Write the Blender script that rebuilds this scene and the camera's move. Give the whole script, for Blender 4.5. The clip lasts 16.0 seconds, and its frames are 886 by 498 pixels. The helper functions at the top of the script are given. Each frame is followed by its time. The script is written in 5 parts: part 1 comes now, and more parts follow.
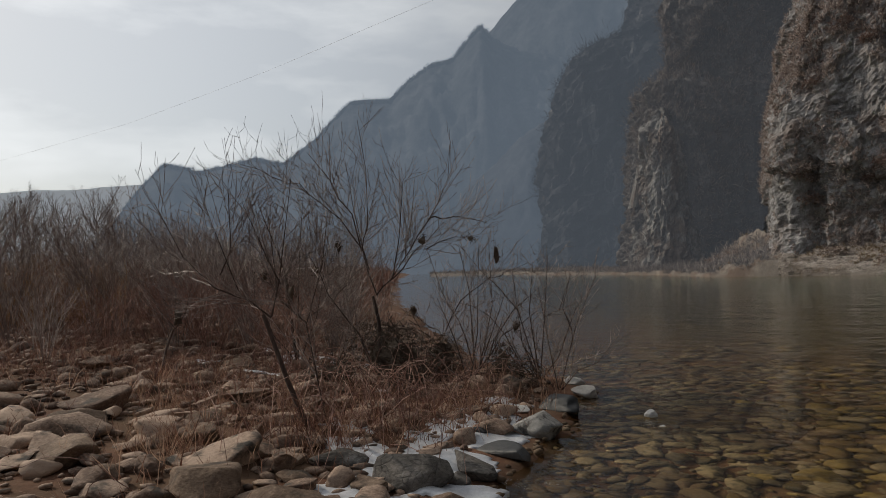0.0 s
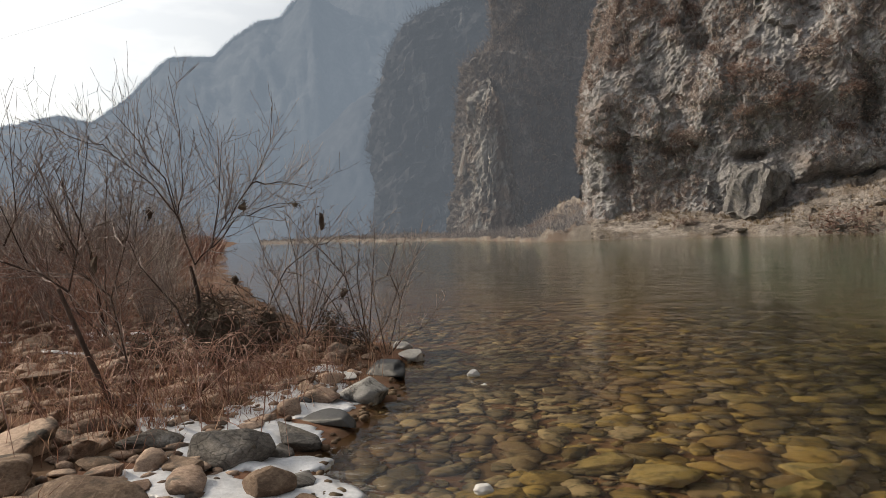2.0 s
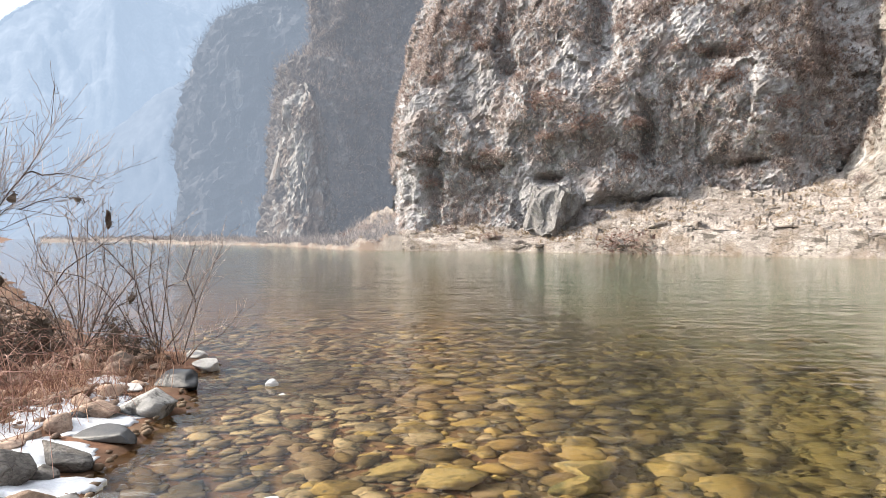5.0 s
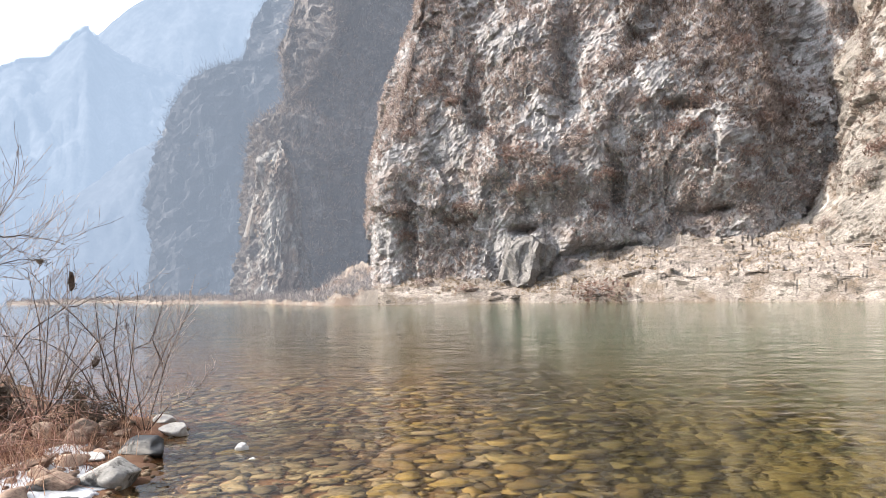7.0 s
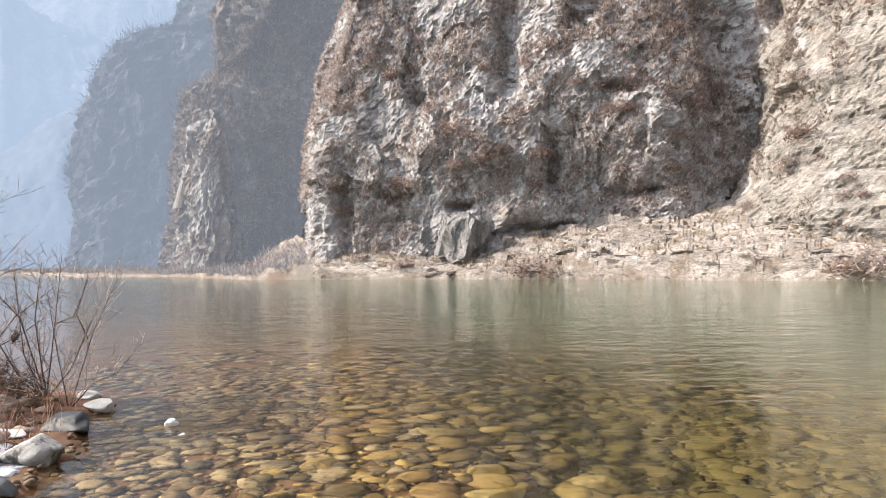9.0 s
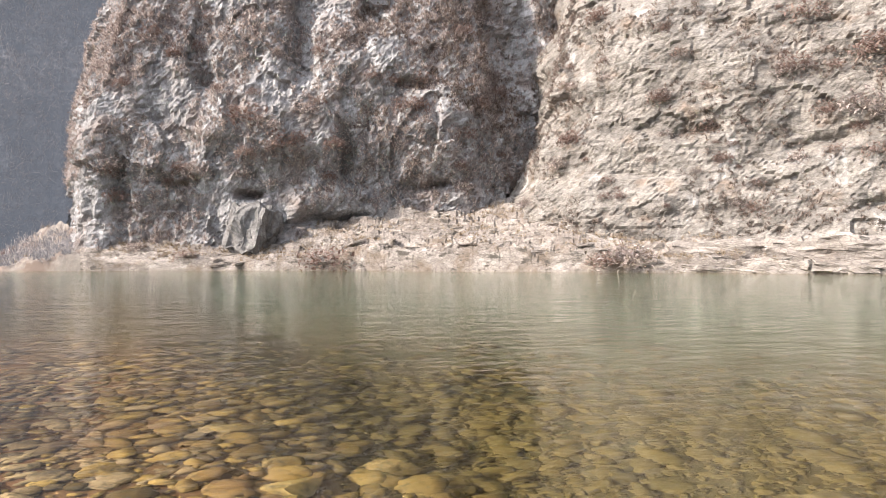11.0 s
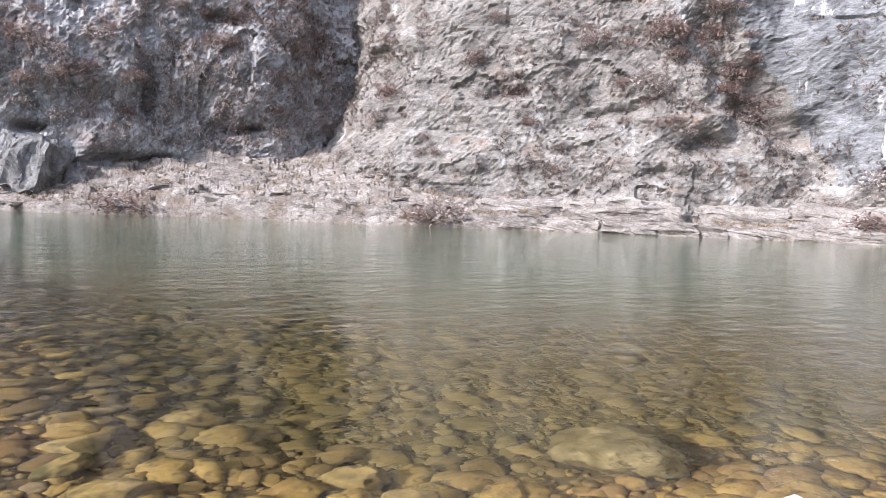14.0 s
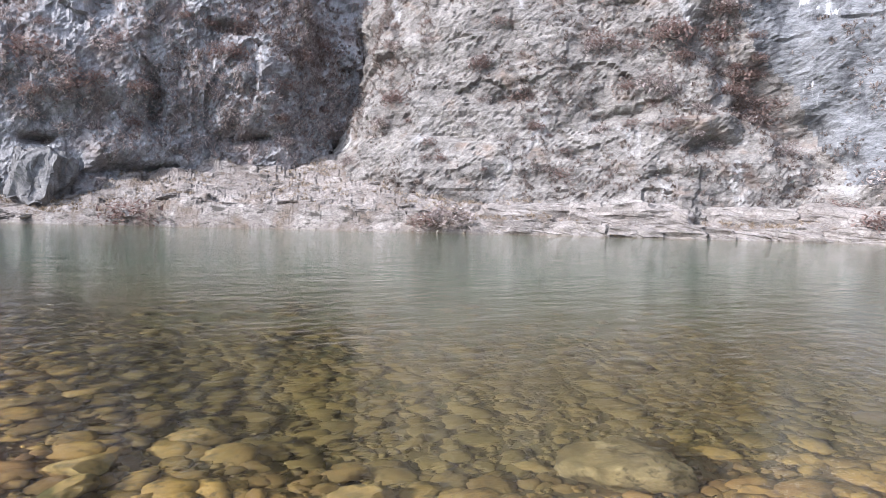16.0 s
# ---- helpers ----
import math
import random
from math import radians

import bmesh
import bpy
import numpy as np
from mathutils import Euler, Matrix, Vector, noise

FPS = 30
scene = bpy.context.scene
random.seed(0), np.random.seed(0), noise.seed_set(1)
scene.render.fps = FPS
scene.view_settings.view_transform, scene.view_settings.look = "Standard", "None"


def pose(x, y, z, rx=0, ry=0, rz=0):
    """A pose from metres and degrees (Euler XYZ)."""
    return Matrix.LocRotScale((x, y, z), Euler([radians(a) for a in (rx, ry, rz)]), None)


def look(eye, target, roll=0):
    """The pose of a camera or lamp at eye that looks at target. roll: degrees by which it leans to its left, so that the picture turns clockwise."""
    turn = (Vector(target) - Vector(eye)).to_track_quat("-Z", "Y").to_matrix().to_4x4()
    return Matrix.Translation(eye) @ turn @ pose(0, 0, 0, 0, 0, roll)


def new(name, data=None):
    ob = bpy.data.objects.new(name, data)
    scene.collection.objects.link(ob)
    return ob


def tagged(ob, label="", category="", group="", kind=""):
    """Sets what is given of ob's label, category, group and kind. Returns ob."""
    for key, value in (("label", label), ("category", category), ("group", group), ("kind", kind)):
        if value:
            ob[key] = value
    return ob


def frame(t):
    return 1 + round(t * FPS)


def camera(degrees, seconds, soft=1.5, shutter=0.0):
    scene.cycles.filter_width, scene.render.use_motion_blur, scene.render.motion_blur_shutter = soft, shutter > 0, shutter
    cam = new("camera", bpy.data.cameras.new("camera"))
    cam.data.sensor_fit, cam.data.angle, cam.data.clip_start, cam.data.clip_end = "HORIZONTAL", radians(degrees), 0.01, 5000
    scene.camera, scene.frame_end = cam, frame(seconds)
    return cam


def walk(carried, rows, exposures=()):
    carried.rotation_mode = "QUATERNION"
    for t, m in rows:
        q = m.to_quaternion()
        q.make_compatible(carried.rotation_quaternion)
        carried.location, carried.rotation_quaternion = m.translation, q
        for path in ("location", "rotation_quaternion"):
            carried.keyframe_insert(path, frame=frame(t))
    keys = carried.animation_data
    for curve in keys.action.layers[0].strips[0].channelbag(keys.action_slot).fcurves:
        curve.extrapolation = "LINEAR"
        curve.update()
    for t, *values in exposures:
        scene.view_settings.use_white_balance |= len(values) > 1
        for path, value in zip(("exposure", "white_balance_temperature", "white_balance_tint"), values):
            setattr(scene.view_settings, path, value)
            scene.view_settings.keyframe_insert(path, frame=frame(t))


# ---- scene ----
# camera and its path
cam = camera(64.86, 16.0, soft=0.65)
ROWS = [
    (0.0, pose(-0.115, -0.098, 1.508, 91.67, 1.87, 28.91)),
    (0.5, pose(-0.101, -0.078, 1.509, 90.64, 1.82, 25.31)),
    (1.0, pose(-0.092, -0.071, 1.508, 89.36, 2.37, 21.67)),
    (1.5, pose(-0.090, -0.025, 1.500, 88.54, 2.50, 17.78)),
    (2.0, pose(-0.074, -0.005, 1.499, 88.45, 2.43, 15.26)),
    (2.5, pose(-0.061, -0.012, 1.491, 88.44, 2.01, 13.40)),
    (3.0, pose(-0.040, -0.028, 1.491, 87.94, 1.72, 10.84)),
    (3.5, pose(-0.031, -0.015, 1.486, 87.46, 1.42, 8.07)),
    (4.0, pose(-0.035, 0.009, 1.476, 87.06, 0.41, 5.68)),
    (4.5, pose(-0.015, 0.014, 1.490, 87.75, -0.02, 2.50)),
    (5.0, pose(0.000, 0.000, 1.500, 88.80, -0.00, 0.00)),
    (7.5, pose(0.054, 0.076, 1.504, 93.43, 1.38, -2.25)),
    (8.0, pose(0.084, 0.076, 1.499, 92.66, 1.26, -2.97)),
    (10.5, pose(-0.066, -0.108, 1.536, 89.76, 0.10, -19.25)),
    (11.0, pose(-0.042, -0.083, 1.527, 90.18, 0.21, -24.18)),
    (11.5, pose(-0.022, -0.018, 1.499, 90.45, -0.13, -28.41)),
    (12.0, pose(-0.011, 0.023, 1.488, 90.29, -0.60, -30.68)),
    (12.5, pose(-0.015, 0.004, 1.489, 89.84, -1.04, -32.85)),
    (13.0, pose(-0.005, 0.014, 1.480, 88.92, -1.37, -35.77)),
    (13.5, pose(0.000, 0.011, 1.474, 88.01, -1.86, -37.86)),
    (14.0, pose(0.003, 0.002, 1.472, 86.53, -2.10, -39.28)),
    (14.5, pose(0.007, 0.004, 1.482, 84.89, -2.20, -39.38)),
    (15.0, pose(0.023, 0.015, 1.496, 84.40, -2.05, -38.79)),
    (15.5, pose(0.031, 0.019, 1.518, 84.83, -1.77, -38.77)),
    (16.0, pose(0.034, -0.002, 1.539, 86.91, -1.25, -38.72)),
]
EXPOSURES = [(0.0, -1.42, 7000, 10), (0.7, -1.0, 7200, 10), (1.5, -0.6, 7500, 10), (2.0, -0.55, 7500, 11), (2.5, -0.5, 7300, 12), (3.0, -0.14, 7000, 11), (3.5, 0.3, 6800, 10), (4.0, 0.7, 6800, 10), (5.0, 0.95, 6750, 11), (7.5, 0.92, 6700, 12), (8.2, 0.9, 6700, 12), (10.5, 0.9, 6800, 14), (11.5, 0.83, 6600, 15), (13.0, 0.75, 6100, 17), (16.0, 0.6, 5650, 16)]
walk(cam, ROWS, EXPOSURES)

# ---- light ----
SUN_AZ, SUN_EL = 85.0, 35.0
sun_dir = Vector((-math.sin(radians(SUN_AZ)) * math.cos(radians(SUN_EL)), math.cos(radians(SUN_AZ)) * math.cos(radians(SUN_EL)), math.sin(radians(SUN_EL))))
world = bpy.data.worlds.new("sky")
scene.world = world
world.use_nodes = True
wn, wl = world.node_tree.nodes, world.node_tree.links
wn.clear()
sky = wn.new("ShaderNodeTexSky")
sky.sky_type, sky.sun_disc = "NISHITA", False
sky.sun_elevation, sky.sun_rotation = radians(SUN_EL), -radians(SUN_AZ)
sky.dust_density, sky.air_density = 1.2, 1.0
bg = wn.new("ShaderNodeBackground")
bg.inputs["Strength"].default_value = 0.14
wout = wn.new("ShaderNodeOutputWorld")
# thin cloud veil over the whole sky
wtc = wn.new("ShaderNodeTexCoord")
wmap = wn.new("ShaderNodeMapping")
wmap.inputs["Scale"].default_value = (1.0, 1.0, 3.5)
wl.new(wtc.outputs["Generated"], wmap.inputs["Vector"])
wno = wn.new("ShaderNodeTexNoise")
wno.inputs["Scale"].default_value, wno.inputs["Detail"].default_value, wno.inputs["Roughness"].default_value = 2.1, 7.0, 0.55
wl.new(wmap.outputs["Vector"], wno.inputs["Vector"])
wrp = wn.new("ShaderNodeMapRange")
wrp.inputs["From Min"].default_value, wrp.inputs["From Max"].default_value, wrp.inputs["To Max"].default_value = 0.45, 0.66, 0.8
wrp.inputs["To Min"].default_value = 0.45
wl.new(wno.outputs["Fac"], wrp.inputs["Value"])
wmx = wn.new("ShaderNodeMix")
wmx.data_type = "RGBA"
wnm = wn.new("ShaderNodeVectorMath")
wnm.operation = "NORMALIZE"
wl.new(wtc.outputs["Generated"], wnm.inputs[0])
wdt = wn.new("ShaderNodeVectorMath")
wdt.operation = "DOT_PRODUCT"
wdt.inputs[1].default_value = sun_dir
wl.new(wnm.outputs["Vector"], wdt.inputs[0])
wpw = wn.new("ShaderNodeMapRange")
wpw.interpolation_type = "SMOOTHSTEP"
wpw.inputs["From Min"].default_value, wpw.inputs["From Max"].default_value = 0.1, 1.0
wpw.inputs["To Min"].default_value, wpw.inputs["To Max"].default_value = 0.28, 3.0
wl.new(wdt.outputs["Value"], wpw.inputs["Value"])
wsc = wn.new("ShaderNodeVectorMath")
wsc.operation = "SCALE"
wsc.inputs[0].default_value = (6.9, 7.4, 8.0)
wl.new(wpw.outputs["Result"], wsc.inputs["Scale"])
wl.new(wsc.outputs["Vector"], wmx.inputs["B"])
wl.new(wrp.outputs["Result"], wmx.inputs["Factor"])
wl.new(sky.outputs["Color"], wmx.inputs["A"])
wl.new(wmx.outputs["Result"], bg.inputs["Color"])
wl.new(bg.outputs["Background"], wout.inputs["Surface"])

sun = new("sun", bpy.data.lights.new("sun", "SUN"))
sun.data.energy, sun.data.angle, sun.data.color = 5.0, radians(0.6), (1.0, 0.93, 0.82)
sun.matrix_world = look(sun_dir * 100, (0, 0, 0))


# ---- numbers and mesh helpers ----
def perlin(p, seed=0):
    """Gradient noise for an array of points, about -1 to 1."""
    p = np.asarray(p, float)
    i = np.floor(p).astype(np.int64)
    f = p - i
    u = f * f * f * (f * (f * 6 - 15) + 10)
    total = np.zeros(len(p))
    for dx in (0, 1):
        for dy in (0, 1):
            for dz in (0, 1):
                h = ((i[:, 0] + dx) * 73856093) ^ ((i[:, 1] + dy) * 19349663) ^ ((i[:, 2] + dz) * 83492791) ^ (seed * 2654435761)
                h = (h ^ (h >> 13)) * 1274126177 & 0x7FFFFFFF
                h = (h ^ (h >> 11)) & 0xFFFF
                a = h * (2 * np.pi / 65536.0)
                b = ((h * 7919) & 0xFFFF) / 32768.0 - 1
                s = np.sqrt(np.maximum(0, 1 - b * b))
                g = s * np.cos(a) * (f[:, 0] - dx) + s * np.sin(a) * (f[:, 1] - dy) + b * (f[:, 2] - dz)
                w = np.abs(1 - dx - u[:, 0]) * np.abs(1 - dy - u[:, 1]) * np.abs(1 - dz - u[:, 2])
                total += g * w
    return total * 1.5


def fbm(p, octaves=4, seed=0, gain=0.5):
    p = np.asarray(p, float)
    out, amp = np.zeros(len(p)), 1.0
    for k in range(octaves):
        out += amp * perlin(p * 2.03 ** k + 17.3 * k, seed + k)
        amp *= gain
    return out


def ridged(p, octaves=4, seed=0):
    p = np.asarray(p, float)
    out, amp = np.zeros(len(p)), 1.0
    for k in range(octaves):
        out += amp * (1 - 2 * np.abs(perlin(p * 2.03 ** k + 9.1 * k, seed + k)))
        amp *= 0.5
    return out


def blocks(p, seed=0):
    """Fractured rock: a random level for each of the jointed blocks that fill space, -1 to 1."""
    p = np.asarray(p, float)
    i = np.floor(p).astype(np.int64)
    best, level = np.full(len(p), 1e9), np.zeros(len(p))
    for dx in (-1, 0, 1):
        for dy in (-1, 0, 1):
            for dz in (-1, 0, 1):
                c = i + (dx, dy, dz)
                h = (c[:, 0] * 73856093) ^ (c[:, 1] * 19349663) ^ (c[:, 2] * 83492791) ^ (seed * 2654435761)
                h = (h ^ (h >> 13)) * 1274126177 & 0x7FFFFFFF
                h = h ^ (h >> 9)
                q = c + np.stack([(h & 255), (h >> 8) & 255, (h >> 16) & 255], 1) / 255.0
                d = np.abs(p - q).sum(1)
                near = d < best
                best = np.where(near, d, best)
                level = np.where(near, ((h >> 5) & 1023) / 511.5 - 1, level)
    return level


def raw(verts, faces, smooth=True):
    me = bpy.data.meshes.new("mesh")
    me.from_pydata([tuple(v) for v in np.asarray(verts).tolist()], [], np.asarray(faces).tolist() if not isinstance(faces, list) else faces)
    if smooth:
        me.polygons.foreach_set("use_smooth", [True] * len(me.polygons))
    return me


def solid(name, me, material, parent=None, label=""):
    ob = new(name, me)
    if material and not me.materials:
        me.materials.append(material)
    if parent:
        ob.parent = parent
    if label:
        ob["label"] = label
    return ob


def grid_faces(n, m):
    """Quads of a grid of n rows with m points each."""
    a = (np.arange(n - 1)[:, None] * m + np.arange(m - 1)[None, :]).ravel()
    return np.stack([a, a + 1, a + m + 1, a + m], 1)


def polar(az, d):
    """Plan point at the compass angle az (degrees, to the left of +y) and distance d from the origin."""
    return (-d * math.sin(radians(az)), d * math.cos(radians(az)))


def resample(points, step):
    p = np.asarray(points, float)
    s = np.concatenate([[0], np.cumsum(np.hypot(*np.diff(p, axis=0).T))])
    n = max(2, int(s[-1] / step))
    t = np.linspace(0, s[-1], n + 1)
    return np.stack([np.interp(t, s, p[:, k]) for k in range(p.shape[1])], 1)


def smoothline(p, k):
    q = np.asarray(p, float).copy()
    for _ in range(k):
        q[1:-1] = 0.25 * q[:-2] + 0.5 * q[1:-1] + 0.25 * q[2:]
    return q


def side_distance(x, y, line):
    """Signed distance to a polyline, positive on its left."""
    p = np.asarray(line, float)
    best = np.full(x.shape, 1e18)
    sign = np.ones(x.shape)
    for (ax, ay), (bx, by) in zip(p[:-1], p[1:]):
        dx, dy = bx - ax, by - ay
        t = np.clip(((x - ax) * dx + (y - ay) * dy) / (dx * dx + dy * dy), 0, 1)
        d = (x - ax - t * dx) ** 2 + (y - ay - t * dy) ** 2
        c = dx * (y - ay) - dy * (x - ax)
        near = d < best
        sign = np.where(near, np.where(c >= 0, 1.0, -1.0), sign)
        best = np.where(near, d, best)
    return sign * np.sqrt(best)


# ---- materials ----
def nodes_of(name):
    m = bpy.data.materials.new(name)
    m.use_nodes = True
    n, l = m.node_tree.nodes, m.node_tree.links
    return m, n, l, n["Principled BSDF"]


def surface(name, colours, scale=1.0, stretch=(1, 1, 1), rough=0.85, bump=0.5, depth=0.02, fine=9.0, spots=None, island=0.0, spread=0.0, stain=None, glow=None, spec=0.3, deep=None, cracks=0.0, rib=1.0, thin=0.0, grit=0.35):
    """Rough natural surface. colours: three tones mixed by broad and fine noise; spots: (colour, scale, threshold,
    softness, stretch) patches on top;
    deep: (colour, upper, lower height) tones that paint in the water's dimming and tint with depth; spread: how far the
    tone varies from object to object, island: from piece to piece; glow: colour and strength of the far air's haze,
    painted on as emission."""
    m, n, l, b = nodes_of(name)
    geo = n.new("ShaderNodeNewGeometry")
    mp = n.new("ShaderNodeMapping")
    mp.inputs["Scale"].default_value = stretch
    l.new(geo.outputs["Position"], mp.inputs["Vector"])

    def noise_at(s, detail, vec, roughness=0.6):
        t = n.new("ShaderNodeTexNoise")
        t.inputs["Scale"].default_value, t.inputs["Detail"].default_value, t.inputs["Roughness"].default_value = s, detail, roughness
        l.new(vec, t.inputs["Vector"])
        return t.outputs["Fac"]

    broad = noise_at(scale * 0.22, 4, mp.outputs["Vector"])
    mid = noise_at(scale * 1.3, 6, mp.outputs["Vector"], 0.65)
    small = noise_at(scale * fine, 5, mp.outputs["Vector"], 0.7)
    add = n.new("ShaderNodeMath")
    add.operation = "MULTIPLY_ADD"
    add.inputs[1].default_value = 0.45
    l.new(small, add.inputs[0])
    mul = n.new("ShaderNodeMath")
    mul.operation = "MULTIPLY_ADD"
    mul.inputs[1].default_value = 0.55
    l.new(broad, mul.inputs[0])
    half = n.new("ShaderNodeMath")
    half.operation = "MULTIPLY"
    half.inputs[1].default_value = 0.5
    l.new(mid, half.inputs[0])
    l.new(half.outputs[0], mul.inputs[2])
    l.new(mul.outputs[0], add.inputs[2])
    value = add.outputs[0]
    for amount, node, socket in ((spread, "ShaderNodeObjectInfo", "Random"), (island, "ShaderNodeNewGeometry", "Random Per Island")):
        if amount:
            r = n.new(node)
            sh = n.new("ShaderNodeMath")
            sh.operation = "MULTIPLY_ADD"
            sh.inputs[1].default_value = amount
            off = n.new("ShaderNodeMath")
            off.operation = "SUBTRACT"
            off.inputs[1].default_value = amount / 2
            l.new(value, off.inputs[0])
            l.new(r.outputs[socket], sh.inputs[0])
            l.new(off.outputs[0], sh.inputs[2])
            value = sh.outputs[0]
    ramp = n.new("ShaderNodeValToRGB")
    e = ramp.color_ramp.elements
    e[0].position, e[0].color = 0.5, (*colours[0], 1)
    e[1].position, e[1].color = 0.98, (*colours[2], 1)
    e.new(0.74).color = (*colours[1], 1)
    l.new(value, ramp.inputs["Fac"])
    colour = ramp.outputs["Color"]
    for sp in spots or ():
        sc, ss, th, soft, st = sp
        mp2 = n.new("ShaderNodeMapping")
        mp2.inputs["Scale"].default_value = st
        l.new(geo.outputs["Position"], mp2.inputs["Vector"])
        f = noise_at(ss, 6, mp2.outputs["Vector"], 0.62)
        rg = n.new("ShaderNodeMapRange")
        rg.inputs["From Min"].default_value, rg.inputs["From Max"].default_value = th - soft, th + soft
        l.new(f, rg.inputs["Value"])
        mx = n.new("ShaderNodeMix")
        mx.data_type = "RGBA"
        mx.inputs["B"].default_value = (*sc, 1)
        l.new(rg.outputs["Result"], mx.inputs["Factor"])
        l.new(colour, mx.inputs["A"])
        colour = mx.outputs["Result"]
    # blend to a tone by height, painting in light lost under water
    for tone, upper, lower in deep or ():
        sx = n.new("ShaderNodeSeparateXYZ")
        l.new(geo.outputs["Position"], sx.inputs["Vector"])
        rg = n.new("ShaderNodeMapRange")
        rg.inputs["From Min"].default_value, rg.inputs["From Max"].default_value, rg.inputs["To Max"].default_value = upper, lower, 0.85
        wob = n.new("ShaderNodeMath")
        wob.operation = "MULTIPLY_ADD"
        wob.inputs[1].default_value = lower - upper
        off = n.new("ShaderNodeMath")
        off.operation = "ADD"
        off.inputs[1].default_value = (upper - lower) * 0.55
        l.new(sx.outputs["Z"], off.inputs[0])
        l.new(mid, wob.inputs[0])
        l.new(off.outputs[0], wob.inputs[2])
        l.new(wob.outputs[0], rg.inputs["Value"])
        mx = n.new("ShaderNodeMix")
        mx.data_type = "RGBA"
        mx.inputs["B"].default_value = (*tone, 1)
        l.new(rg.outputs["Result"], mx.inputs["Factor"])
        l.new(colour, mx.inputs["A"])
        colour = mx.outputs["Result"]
    crack = None
    if cracks:
        wv = n.new("ShaderNodeVectorMath")
        wv.operation = "MULTIPLY_ADD"
        wv.inputs[1].default_value = (0.9, 0.9, 0.9)
        nt = n.new("ShaderNodeTexNoise")
        nt.inputs["Scale"].default_value, nt.inputs["Detail"].default_value = cracks * 1.2, 3
        l.new(mp.outputs["Vector"], nt.inputs["Vector"])
        l.new(nt.outputs["Color"], wv.inputs[0])
        l.new(mp.outputs["Vector"], wv.inputs[2])
        for k, (sc, wide_, amount) in enumerate(((cracks * 1.2, 0.04, 0.22), (cracks * 3.1, 0.06, 0.3))):
            vo = n.new("ShaderNodeTexVoronoi")
            vo.feature = "DISTANCE_TO_EDGE"
            vo.inputs["Scale"].default_value = sc
            l.new(wv.outputs["Vector"], vo.inputs["Vector"])
            rg = n.new("ShaderNodeMapRange")
            rg.inputs["From Max"].default_value, rg.inputs["To Min"].default_value = wide_, 1 - amount
            l.new(vo.outputs["Distance"], rg.inputs["Value"])
            if crack is None:
                crack = rg.outputs["Result"]
            else:
                both = n.new("ShaderNodeMath")
                both.operation = "MULTIPLY"
                l.new(crack, both.inputs[0])
                l.new(rg.outputs["Result"], both.inputs[1])
                crack = both.outputs[0]
        vc = n.new("ShaderNodeTexVoronoi")
        vc.inputs["Scale"].default_value = cracks * 2.7
        l.new(wv.outputs["Vector"], vc.inputs["Vector"])
        hs = n.new("ShaderNodeSeparateColor")
        l.new(vc.outputs["Color"], hs.inputs["Color"])
        tone = n.new("ShaderNodeMapRange")
        tone.inputs["To Min"].default_value, tone.inputs["To Max"].default_value = 0.86, 1.12
        l.new(hs.outputs["Red"], tone.inputs["Value"])
        mt = n.new("ShaderNodeMath")
        mt.operation = "MULTIPLY"
        l.new(tone.outputs["Result"], mt.inputs[0])
        l.new(crack, mt.inputs[1])
        sc_ = n.new("ShaderNodeVectorMath")
        sc_.operation = "SCALE"
        l.new(colour, sc_.inputs[0])
        l.new(mt.outputs[0], sc_.inputs["Scale"])
        colour = sc_.outputs["Vector"]
    l.new(colour, b.inputs["Base Color"])
    b.inputs["Roughness"].default_value = rough
    b.inputs["Specular IOR Level"].default_value = spec
    if bump:
        hb = n.new("ShaderNodeMath")
        hb.operation = "MULTIPLY_ADD"
        hb.inputs[1].default_value = grit
        l.new(small, hb.inputs[0])
        rb = n.new("ShaderNodeMath")
        rb.operation = "MULTIPLY"
        rb.inputs[1].default_value = rib
        l.new(mid, rb.inputs[0])
        l.new(rb.outputs[0], hb.inputs[2])
        if crack is not None:
            hc = n.new("ShaderNodeMath")
            hc.operation = "MULTIPLY_ADD"
            hc.inputs[1].default_value = 0.5
            l.new(crack, hc.inputs[0])
            l.new(hb.outputs[0], hc.inputs[2])
            hb = hc
        bp = n.new("ShaderNodeBump")
        bp.inputs["Strength"].default_value, bp.inputs["Distance"].default_value = bump, depth
        l.new(hb.outputs[0], bp.inputs["Height"])
        l.new(bp.outputs["Normal"], b.inputs["Normal"])
    # emission stands in for the haze in front of distant slopes
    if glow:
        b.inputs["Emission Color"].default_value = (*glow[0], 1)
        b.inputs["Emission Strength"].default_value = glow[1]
    if thin:
        tl = n.new("ShaderNodeBsdfTranslucent")
        l.new(colour, tl.inputs["Color"])
        ms = n.new("ShaderNodeMixShader")
        ms.inputs["Fac"].default_value = thin
        l.new(b.outputs["BSDF"], ms.inputs[1])
        l.new(tl.outputs["BSDF"], ms.inputs[2])
        l.new(ms.outputs["Shader"], n["Material Output"].inputs["Surface"])
    return m


